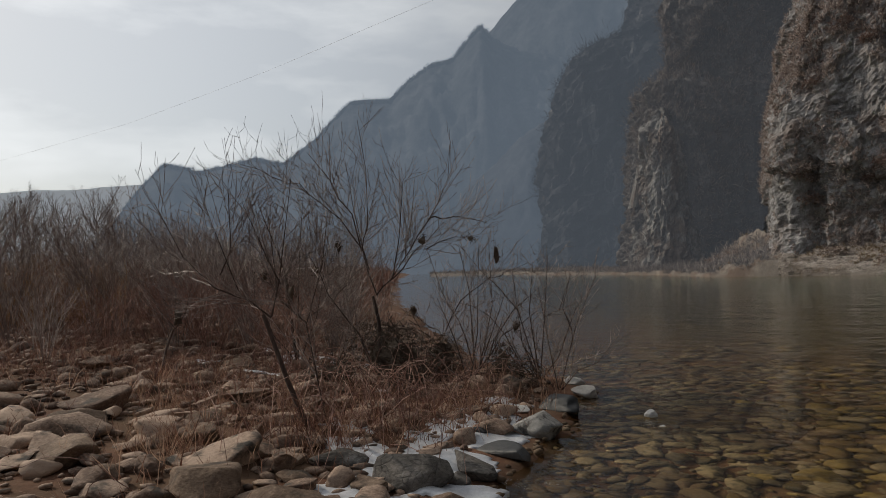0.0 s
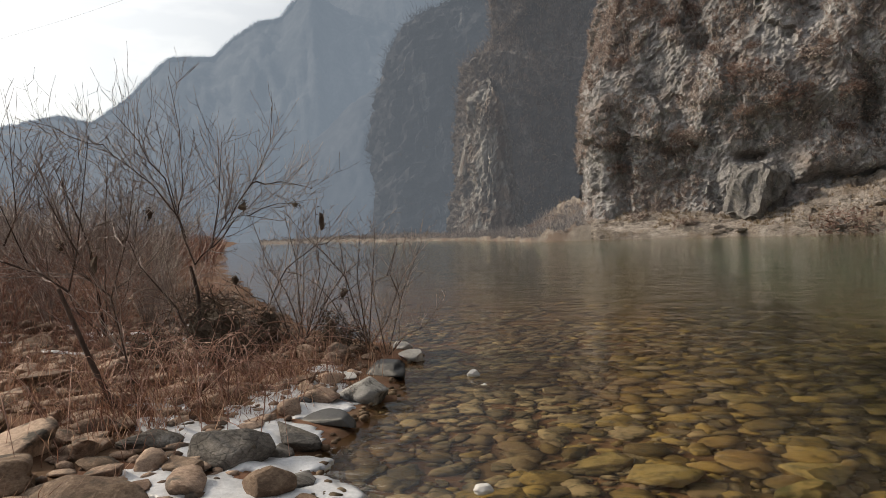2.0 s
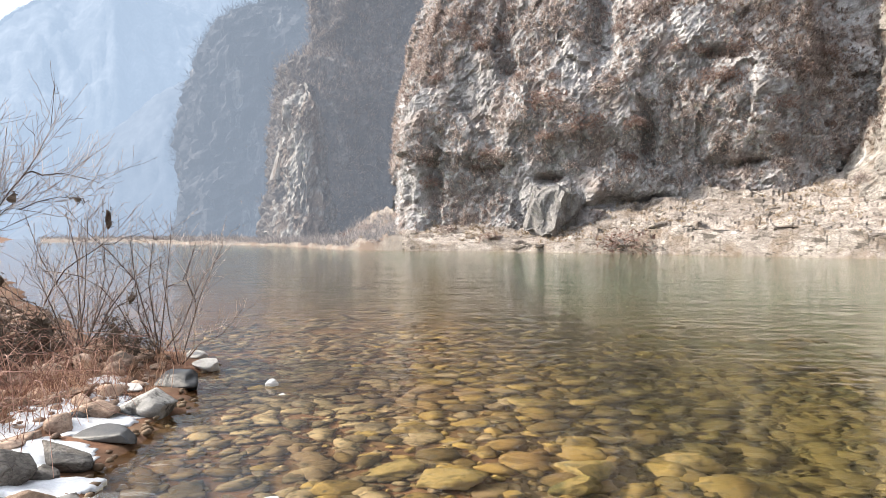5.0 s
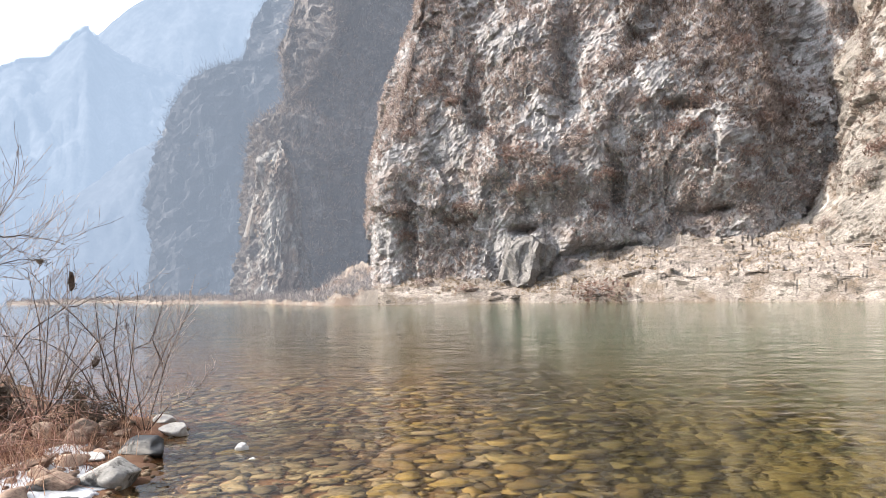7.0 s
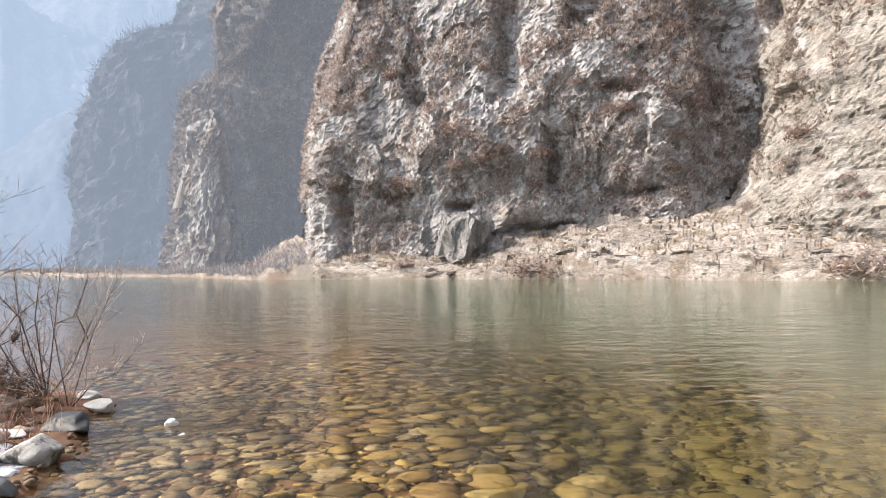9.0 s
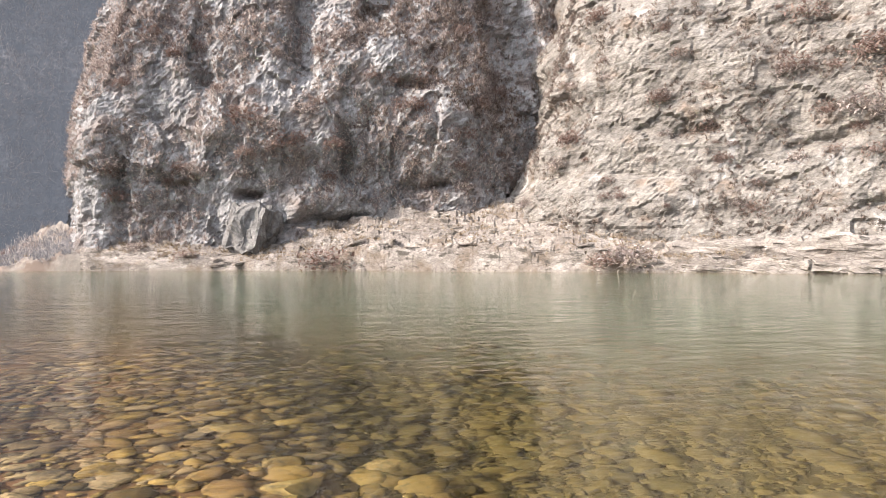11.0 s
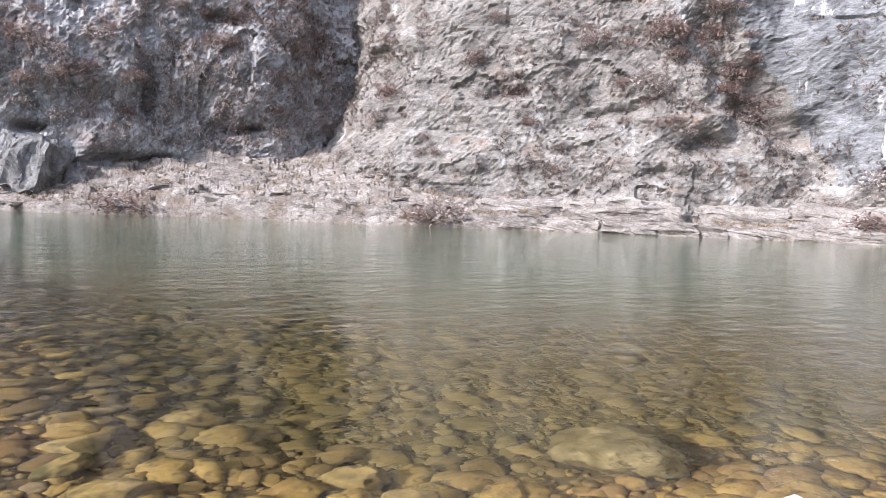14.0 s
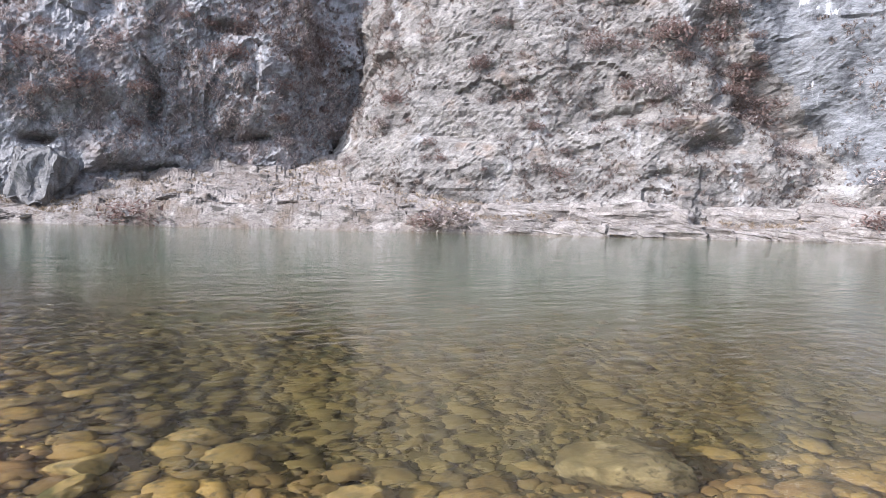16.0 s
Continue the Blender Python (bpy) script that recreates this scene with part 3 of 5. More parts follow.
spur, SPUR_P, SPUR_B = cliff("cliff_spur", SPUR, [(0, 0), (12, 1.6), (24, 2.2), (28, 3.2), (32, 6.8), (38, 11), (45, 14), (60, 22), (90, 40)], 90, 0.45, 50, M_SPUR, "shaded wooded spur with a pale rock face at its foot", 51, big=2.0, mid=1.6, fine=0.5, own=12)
# the rib's share of haze is its faint emission
M_RIB = surface("pale_rib_haze_glow", [(0.08, 0.077, 0.074), (0.21, 0.20, 0.187), (0.38, 0.36, 0.335)], 0.9, (1.4, 1.4, 0.35), 0.9, 0.9, 0.4, 5, [((0.13, 0.10, 0.08), 0.4, 0.52, 0.06, (1, 1, 0.6))], glow=((0.30, 0.36, 0.45), 0.18), cracks=0.5, rib=0.5)
RIB = [polar(a, d) for a, d in [(13.6, 128), (13.35, 111), (12.9, 105.0), (11.6, 102.5), (10.2, 102.5), (9.4, 105), (9.0, 110)]]
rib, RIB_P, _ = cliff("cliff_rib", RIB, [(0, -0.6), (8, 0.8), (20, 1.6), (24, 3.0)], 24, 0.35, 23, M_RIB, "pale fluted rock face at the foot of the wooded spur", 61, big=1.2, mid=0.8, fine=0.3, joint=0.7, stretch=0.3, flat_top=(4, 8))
SPUR2 = [polar(a, d) for a, d in [(20.4, 300), (19.9, 215), (19.3, 203), (17.5, 197), (12, 195), (0, 200), (-15, 210)]]
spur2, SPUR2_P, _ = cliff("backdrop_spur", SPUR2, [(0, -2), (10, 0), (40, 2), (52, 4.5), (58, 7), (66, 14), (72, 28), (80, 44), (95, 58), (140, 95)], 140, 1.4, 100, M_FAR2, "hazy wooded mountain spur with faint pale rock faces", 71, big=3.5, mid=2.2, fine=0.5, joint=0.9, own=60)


def ridge(name, table, near, far, material, label, seed, rough, step=0.25):
    """A far mountain ridge: skyline angles by compass angle, its slope running down towards the river."""
    az = np.arange(table[0][0], table[-1][0], -step)
    el = np.interp(-az, [-a for a, _ in table], [b for _, b in table])
    rows = np.concatenate([np.linspace(0, 1, 26), [1.15, 1.5]])
    V = []
    for r in rows:
        d = near + (far - near) * r
        top = far * np.tan(np.radians(el))
        prof = np.where(r <= 1, r ** 0.8, 1 - (r - 1) * 1.2)
        q = np.stack([np.full_like(az, r * 3.0), az * 0.25, np.zeros_like(az)], 1)
        h = top * prof + rough * top * (0.02 * fbm(q * 1.1, 4, seed) + 0.035 * ridged(q * 2.4, 4, seed + 2)) * np.sin(np.pi * min(r, 1)) + rough * 0.014 * top * fbm(q * 9, 3, seed + 5) * (r > 0)
        x, y = -d * np.sin(np.radians(az)), d * np.cos(np.radians(az))
        V.append(np.stack([x, y, h - 1.0], 1))
    ob = solid(name, raw(np.concatenate(V), grid_faces(len(rows), len(az))), material)
    return tagged(ob, label, "mountain", kind="structure")


RIDGE = [(60, 0.4), (56, 2.5), (53.95, 4.85), (52.17, 7.19), (50.55, 8.92), (48.92, 8.66), (48.1, 8.33), (45.99, 8.88), (43.82, 9.48), (41.64, 9.05), (38.9, 11.06), (37.49, 12.62), (36.08, 13.94), (34.22, 14.06),
         (32.83, 14.05), (31.39, 15.43), (29.47, 16.7), (27.59, 17.07), (26.12, 18.72), (25.16, 19.52), (24.24, 18.6), (22, 17.5), (15, 16), (0, 12)]
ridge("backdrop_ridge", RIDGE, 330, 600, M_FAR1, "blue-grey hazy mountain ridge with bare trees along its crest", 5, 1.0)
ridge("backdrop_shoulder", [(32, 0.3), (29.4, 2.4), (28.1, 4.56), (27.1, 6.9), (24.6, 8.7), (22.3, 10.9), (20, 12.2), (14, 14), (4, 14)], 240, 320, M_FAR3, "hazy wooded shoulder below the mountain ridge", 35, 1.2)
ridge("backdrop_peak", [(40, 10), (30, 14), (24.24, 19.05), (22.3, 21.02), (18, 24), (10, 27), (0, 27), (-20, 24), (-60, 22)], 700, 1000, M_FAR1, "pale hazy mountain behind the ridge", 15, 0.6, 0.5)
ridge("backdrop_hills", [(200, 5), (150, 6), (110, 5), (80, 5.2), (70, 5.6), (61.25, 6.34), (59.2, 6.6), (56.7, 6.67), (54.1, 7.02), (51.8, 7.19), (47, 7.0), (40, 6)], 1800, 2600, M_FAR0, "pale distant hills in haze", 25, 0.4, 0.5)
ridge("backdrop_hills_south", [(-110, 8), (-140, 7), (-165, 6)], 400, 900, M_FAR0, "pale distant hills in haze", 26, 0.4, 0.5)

# far bank: bedrock apron between the water and the cliffs
BACK = [polar(a, d) for a, d in [(26, 330), (24, 205), (20, 190), (14.5, 112), (8.2, 95), (3, 73), (-3, 69.5), (-9, 67.5), (-16, 68), (-23, 69), (-30, 67), (-43, 58), (-56, 58), (-71, 62), (-85, 62), (-105, 72), (-130, 100)]]
RISE = [(30, 0.5), (14.5, 0.5), (8.5, 0.9), (6.5, 2.6), (4.6, 3.6), (3, 2.6), (-3, 2.6), (-9, 2.2), (-11.5, 2.9), (-15.6, 4.0), (-18, 5.3), (-21, 5.9), (-25.4, 5.4), (-29.6, 5.8), (-33, 5.4), (-40, 2.8), (-49, 2.8), (-58, 2.2), (-66, 2.6), (-75, 2.6), (-130, 3)]
fa = np.arange(30, -128, -0.13)
fs = np.array(FAR_SHORE)
def by_angle(points, a):
    p = np.array(points)
    pa, pd = np.degrees(np.arctan2(-p[:, 0], p[:, 1])), np.hypot(p[:, 0], p[:, 1])
    o = np.argsort(pa)
    return np.interp(a, pa[o], pd[o])
d0, d1 = by_angle(FAR_SHORE[2:-1], fa), by_angle(BACK, fa)
hr = np.interp(-fa, [-a for a, _ in RISE], [b for _, b in RISE])
vs = np.concatenate([[-0.12], np.linspace(0, 1, 64) ** 1.2, [1.15]])
D = d0[None, :] + (d1 - d0)[None, :] * vs[:, None]
AX, AY = -D * np.sin(np.radians(fa)), D * np.cos(np.radians(fa))
prof = np.where(vs < 0, -0.7, 0.2 * np.clip(vs / 0.04, 0, 1) + 0.8 * np.clip(vs, 0, 1.15) ** 1.25)
AZ = hr[None, :] * np.clip(prof, 0, None)[:, None] + np.where(vs < 0, -0.9, 0.0)[:, None]
q = np.stack([AX.ravel(), AY.ravel(), AZ.ravel()], 1)
strata = q @ np.array([[0.35, -0.1, 1.6], [0.2, 0.9, -0.5], [0.5, 0.3, 2.6]]).T
bump_h = 0.26 * ridged(strata * 0.3, 4, 91) + 0.10 * ridged(strata * 1.2, 3, 95) + 0.34 * blocks(strata * 0.3, 97) + 0.22 * blocks(strata * 0.75, 98) + 0.10 * blocks(strata * 1.7, 99)
AZ = AZ + 1.1 * bump_h.reshape(AZ.shape) * np.clip(vs * 60, 0, 1)[:, None] * np.clip(hr / 4, 0.4, 1)[None, :]
# weak emission paints haze over the upstream gravel
M_SCREE = surface("brown_gravel_haze_glow", [(0.10, 0.082, 0.066), (0.18, 0.152, 0.125), (0.29, 0.25, 0.21)], 0.8, (1, 1, 1), 0.92, 0.8, 0.15, 8, [((0.13, 0.09, 0.065), 0.5, 0.52, 0.08, (1, 1, 1))], glow=((0.31, 0.36, 0.44), 0.1))
APRON_P = np.stack([AX, AY, AZ], 2)
turn_at = int(np.argmin(np.abs(fa - 3.4)))
for name, strip, stone, label in (("far_bank", APRON_P[:, turn_at:], M_APRON, "pale bedrock shelf and scree along the far waterline"), ("far_bank_upstream", APRON_P[:, :turn_at + 1], M_SCREE, "brown gravel bank with dry grass along the far waterline")):
    ob = solid(name, raw(strip.reshape(-1, 3), grid_faces(strip.shape[0], strip.shape[1]), False), stone)
    tagged(ob, label, "riverbank", kind="structure")


# ---- stones ----
def stone_mesh(level, seed, flat=0.5, rough=0.35, facets=16):
    """A water-worn stone about 1 m across, its middle at the origin."""
    bm = bmesh.new()
    bmesh.ops.create_icosphere(bm, subdivisions=level, radius=0.5)
    v = np.array([x.co[:] for x in bm.verts])
    f = [[x.index for x in y.verts] for y in bm.faces]
    bm.free()
    k = 1 + rough * fbm(v * 1.7, 2, seed) + 0.35 * rough * ridged(v * 3.1, 4, seed + 4) * (level > 2)
    v = v * k[:, None]
    # some flat facets
    r = np.random.RandomState(seed)
    for _ in range((5, 5, 6, 9, facets)[level]):
        n = r.normal(size=3)
        n /= np.linalg.norm(n)
        over = np.maximum(v @ n - r.uniform(0.26, 0.42), 0)
        v -= over[:, None] * n * 0.93
    v *= np.array([1, r.uniform(0.6, 0.85), flat])
    return v, f


def stones_joined(bases, spots, material, name, parent, label):
    """Many stones in one mesh: spots are x, y, z, size, turn, and the number of the base shape."""
    V, F, n = [], [], 0
    for x, y, z, s, a, k in spots:
        v, f = (LOW if bases is COBBLES and (s < 0.17 or math.hypot(x, y) > 8.5) else bases)[int(k)]
        c, q = math.cos(a), math.sin(a)
        V.append(np.stack([x + s * (v[:, 0] * c - v[:, 1] * q), y + s * (v[:, 0] * q + v[:, 1] * c), z + s * v[:, 2]], 1))
        F += (np.array(f) + n).tolist()
        n += len(v)
    ob = solid(name, raw(np.concatenate(V), F), material, parent, label)
    return tagged(ob, kind="stuff")


rng = np.random.RandomState(4)
COBBLES = [stone_mesh(2, 100 + k, rng.uniform(0.22, 0.42), 0.42) for k in range(10)]
LOW = [stone_mesh(1, 100 + k, 0.4) for k in range(10)]
PEBBLES = [stone_mesh(1, 200 + k, rng.uniform(0.4, 0.6)) for k in range(8)]


def jittered(x0, x1, y0, y1, cell, seed):
    r = np.random.RandomState(seed)
    X, Y = np.meshgrid(np.arange(x0, x1, cell), np.arange(y0, y1, cell))
    X, Y = X.ravel() + r.uniform(-0.45, 0.45, X.size) * cell, Y.ravel() + r.uniform(-0.45, 0.45, Y.size) * cell
    return X, Y, r


# riverbed cobbles
spots = []
for cell, lo, hi, reach, seed in ((0.75, 0.36, 0.66, 15, 1), (0.25, 0.20, 0.44, 15, 2), (0.17, 0.10, 0.26, 11, 3)):
    X, Y, r = jittered(-9, 12, 0.2, 14, cell, seed)
    d = side_distance(X, Y, SHORE)
    Z = land_height(X, Y)
    ok = (d > 0.12) & (np.hypot(X - 3.86, Y - 2.8) > 0.46) & (np.hypot(X, Y) < reach) & (Y > -0.4 * X + 0.6) & (r.rand(len(X)) < np.clip(0.94 - 0.16 * (np.hypot(X, Y) - 9), 0, 0.94))
    silted = np.clip((np.hypot(X, Y) - 4.4) / 1.2, 0, 1) * np.clip((np.degrees(np.arctan2(X, Y)) - 27) / 7, 0, 1)
    ok &= r.rand(len(X)) > silted * (0.0 if cell < 0.2 else 0.45)
    for x, y, z in zip(X[ok], Y[ok], Z[ok]):
        s = lo + (hi - lo) * r.rand() ** 2
        s = min(s, 0.16 + 0.8 * max(0.05, -z))
        spots.append((x, y, z + 0.10 * s, s, r.uniform(0, 6.3), r.randint(10)))
near = [s for s in spots if 2.6 < math.hypot(s[0], s[1]) < 6.2 and s[3] > 0.17][:300]
chosen = set(id(s) for s in near)
cobble_data, grey_data = [raw(*b) for b in COBBLES], [raw(*b) for b in COBBLES]
for stones, stuff in ((cobble_data, M_BED), (grey_data, M_BEDGREY)):
    for me in stones:
        me.materials.append(stuff)


def drab(x, a):
    """Grey-brown stones lie towards the bank, yellow ones farther out."""
    return (a * 7.3) % 1.0 < min(1.0, max(0.05, (0.9 - x) / 2.2))


for x, y, z, s, a, k in near:
    ob = solid("cobble", (grey_data if drab(x, a) else cobble_data)[int(k)], None, ground)
    ob.matrix_basis = pose(x, y, z, 0, 0, math.degrees(a)) @ Matrix.Diagonal((s, s, s, 1))
for stuff, wanted, words in ((M_BED, False, "algae-yellow rounded cobbles under clear water"), (M_BEDGREY, True, "grey-brown flat cobbles under shallow water")):
    stones_joined(COBBLES, [s for s in spots if id(s) not in chosen and drab(s[0], s[4]) == wanted], stuff, "riverbed_cobbles", ground, words)
X, Y, r = jittered(-6, 8, 0.2, 9, 0.115, 5)
d, Z = side_distance(X, Y, SHORE), land_height(X, Y)
ok = (d > -0.1) & (np.hypot(X, Y) < 8.5) & (Y > -0.4 * X + 0.6)
small = [(x, y, z + 0.01, r.uniform(0.05, 0.13), r.uniform(0, 6.3), r.randint(8)) for x, y, z in zip(X[ok], Y[ok], Z[ok])]
for stuff, wanted, words in ((M_BED, False, "yellow-brown pebbles between the riverbed cobbles"), (M_BEDGREY, True, "grey-brown pebbles along the water's edge")):
    stones_joined(PEBBLES, [s for s in small if drab(s[0], s[4]) == wanted], stuff, "riverbed_pebbles", ground, words)

# dry bank stones
spots = []
for cell, lo, hi, seed in ((0.68, 0.30, 0.60, 11), (0.30, 0.18, 0.36, 12), (0.15, 0.07, 0.19, 13)):
    X, Y, r = jittered(-17, 7, -6, 15, cell, seed)
    d = -side_distance(X, Y, SHORE)
    Z = land_height(X, Y)
    dense = fbm(np.stack([X, Y, 0 * X], 1) * 0.5, 3, 77)
    ok = (d > 0.5) & (d < 9) & (np.hypot(X, Y) > 0.5) & ((X < -1) | (np.hypot(X, Y) < 6)) & (r.rand(len(X)) < 0.95 + 0.5 * dense - 0.05 * d) & ~((np.abs(X + 2.7) < 1.0) & (Y < 6.3) & (cell > 0.3))
    for x, y, z in zip(X[ok], Y[ok], Z[ok]):
        s = lo + (hi - lo) * r.rand() ** 1.5
        spots.append((x, y, z + 0.10 * s, s, r.uniform(0, 6.3), r.randint(10)))
near = [s for s in spots if math.hypot(s[0], s[1]) < 8.0 and s[3] > 0.2 and s[0] < -1.5 and s[1] > 1.5][:290]
chosen = set(id(s) for s in near)
bank_data = [raw(*stone_mesh(3, 300 + k, 0.32 + 0.02 * k, 0.45)) for k in range(10)]
for x, y, z, s, a, k in near:
    ob = solid("stone", bank_data[int(k)], M_STONE, ground)
    ob.matrix_basis = pose(x, y, z, 6 * math.sin(a * 5), 6 * math.cos(a * 7), math.degrees(a)) @ Matrix.Diagonal((s, s, s, 1))
stones_joined(COBBLES, [s for s in spots if id(s) not in chosen], M_STONE, "bank_stones", ground, "sunlit grey-brown cobbles on the dry bank")

# single boulders: x, y, width, height share, depth share, turn
M_DARK = surface("wet_dark_stone", [(0.013, 0.013, 0.013), (0.03, 0.029, 0.028), (0.065, 0.062, 0.06)], 3.0, (1, 1, 1), 0.55, 0.5, 0.012, 10, spec=0.5)
M_TAN = surface("tan_boulder_stone", [(0.045, 0.027, 0.018), (0.14, 0.092, 0.063), (0.36, 0.26, 0.187)], 5.0, (1, 1, 1.8), 0.85, 1.0, 0.025, 8, [((0.06, 0.045, 0.034), 4.0, 0.6, 0.06, (1, 1, 1))])
M_GREY = surface("grey_boulder_stone", [(0.05, 0.044, 0.039), (0.13, 0.115, 0.10), (0.30, 0.27, 0.245)], 5.0, (1, 1, 1.6), 0.85, 1.0, 0.03, 7, [((0.06, 0.055, 0.05), 4.0, 0.58, 0.08, (1, 1, 1)), ((0.32, 0.30, 0.275), 2.2, 0.62, 0.05, (1, 1, 1))], cracks=2.2)


M_DRY = surface("dry_pale_stone", [(0.22, 0.205, 0.19), (0.37, 0.35, 0.325), (0.54, 0.515, 0.485)], 4.0, (1, 1, 1), 0.85, 0.6, 0.012, 10)
M_MOTTLED = surface("mottled_boulder_stone", [(0.13, 0.125, 0.115), (0.30, 0.288, 0.27), (0.50, 0.485, 0.46)], 4.0, (1, 1, 1), 0.8, 0.9, 0.02, 8, [((0.07, 0.065, 0.06), 6.0, 0.56, 0.04, (1, 1, 1))])
M_PALE = surface("pale_sunken_stone", [(0.06, 0.046, 0.023), (0.13, 0.102, 0.054), (0.22, 0.18, 0.10)], 2.5, (1, 1, 1), 0.8, 0.9, 0.015, 9, [((0.05, 0.04, 0.017), 14.0, 0.56, 0.05, (1, 1, 1)), ((0.07, 0.055, 0.024), 1.6, 0.55, 0.06, (1, 1, 1))])
M_SUNK = surface("sunken_yellow_stone", [(0.06, 0.043, 0.018), (0.15, 0.107, 0.045), (0.27, 0.20, 0.09)], 2.5, (1, 1, 1), 0.8, 0.9, 0.02, 9, [((0.05, 0.04, 0.016), 9.0, 0.58, 0.10, (1, 1, 1)), ((0.045, 0.042, 0.016), 2.5, 0.6, 0.05, (1, 1, 1))])


def boulder(x, y, w, high, deep, turn, material, label, seed, sink=0.3, z=None, tilt=0, category="boulder", group="boulders along the waterline", name="boulder", facets=16):
    v, f = stone_mesh(4, seed, 1.0, 0.36, facets)
    v = v / np.array([np.ptp(v[:, 0]), np.ptp(v[:, 1]), np.ptp(v[:, 2])])
    v *= np.array([w, w * deep, w * high])
    base = float(land_height(np.array([x]), np.array([y]))[0]) if z is None else z
    ob = solid(name, raw(v, f), material)
    ob.matrix_basis = pose(x, y, base + w * high * (0.5 - sink), tilt, 0, turn)
    return tagged(ob, label, category, group)


for i, (x, y, w, h, dp, turn, mt, lab) in enumerate([
        (-2.60, 3.98, 0.56, 0.62, 0.75, 25, M_GREY, "large grey angular boulder set in shore ice"),
        (-2.40, 4.18, 0.17, 0.8, 0.9, 60, M_GREY, "small grey boulder set in shore ice"),
        (-2.42, 4.42, 0.52, 0.42, 0.5, -25, M_GREY, "long smooth grey boulder at the water's edge"),
        (-2.38, 4.93, 0.50, 0.26, 0.5, -10, M_DARK, "flat dark wet slab at the water's edge"),
        (-2.42, 5.78, 0.49, 0.66, 0.8, 15, M_MOTTLED, "rounded mottled pale grey boulder at the water's edge"),
        (-2.60, 6.85, 0.50, 0.50, 0.8, 0, M_DARK, "dark wet boulder at the water's edge"),
        (-2.60, 7.68, 0.31, 0.85, 0.8, 35, M_DRY, "pale dry boulder beside the water"),
        (-2.96, 8.36, 0.31, 0.45, 0.7, 10, M_DRY, "flat pale stone beside the water"),
        (-2.36, 7.80, 0.15, 0.7, 0.9, 0, M_GREY, "small grey stone in the shallows"),
        (-2.10, 3.44, 0.30, 0.62, 0.8, 20, M_TAN, "rounded tan boulder on shore ice"),
        (-2.05, 3.64, 0.25, 0.55, 0.8, 80, M_GREY, "smooth grey boulder on shore ice"),
        (-1.86, 3.40, 0.19, 0.5, 0.8, 10, M_TAN, "small tan boulder on shore ice"),
        (-2.80, 3.66, 0.34, 0.35, 0.7, 5, M_TAN, "flat pale tan stone on shore ice"),
        (-3.28, 4.02, 0.44, 0.5, 0.8, 50, M_GREY, "grey boulder half under dry grass"),
        (-3.62, 3.02, 0.56, 0.62, 0.8, -35, M_TAN, "broad pale slab boulder on the stony bank"),
        (-2.98, 3.06, 0.84, 0.42, 0.55, 10, M_TAN, "long pale slab boulder with a flat top"),
        (-3.95, 3.70, 0.34, 0.5, 0.8, 40, M_TAN, "rounded tan boulder among bank cobbles"),
        (-4.40, 4.75, 0.66, 0.36, 0.5, 35, M_STONE, "long brown slab lying under the shrubs"),
        (-2.95, 6.50, 0.28, 0.4, 0.8, 10, M_WHITE, "frosted pale stone in shore ice"),
        (-2.86, 5.42, 0.20, 0.5, 0.8, 50, M_DARK, "small dark stone frozen into shore ice"),
        (-5.70, 3.50, 0.58, 0.5, 0.7, 30, M_TAN, "pale boulder on the stony bank"),
        (-4.90, 2.95, 0.62, 0.5, 0.7, -20, M_TAN, "sunlit tan boulder on the stony bank"),
        (-4.62, 3.92, 0.40, 0.6, 0.8, 0, M_TAN, "rounded tan boulder on the stony bank"),
        (-5.02, 4.40, 0.42, 0.5, 0.8, 40, M_TAN, "rounded tan boulder on the stony bank"),
        (-3.92, 3.80, 0.36, 0.4, 0.7, 70, M_STONE, "flat brown stone on the bank"),
        (-3.62, 3.82, 0.30, 0.5, 0.7, 10, M_STONE, "brown stone on the bank"),
        (-3.30, 3.55, 0.28, 0.4, 0.7, 25, M_TAN, "pale stone on the bank"),
        (-4.05, 4.45, 0.42, 0.28, 0.6, -30, M_STONE, "long flat stone on the bank"),
        (-7.10, 6.75, 0.80, 0.32, 0.6, -40, M_TAN, "long flat slab on the stony bank"),
        (-8.40, 5.60, 0.66, 0.4, 0.7, -40, M_STONE, "flat brown boulder on the bank"),
        (-9.20, 11.40, 0.70, 0.5, 0.7, 0, M_TAN, "pale boulder beyond the shrubs"),
        (-4.38, 2.90, 0.34, 0.5, 0.8, 0, M_TAN, "sunlit tan boulder on the stony bank")]):
    boulder(x, y, w, h * (0.86 if i < 13 else 0.7), dp, turn - 10, mt, lab, 400 + i, 0.3)
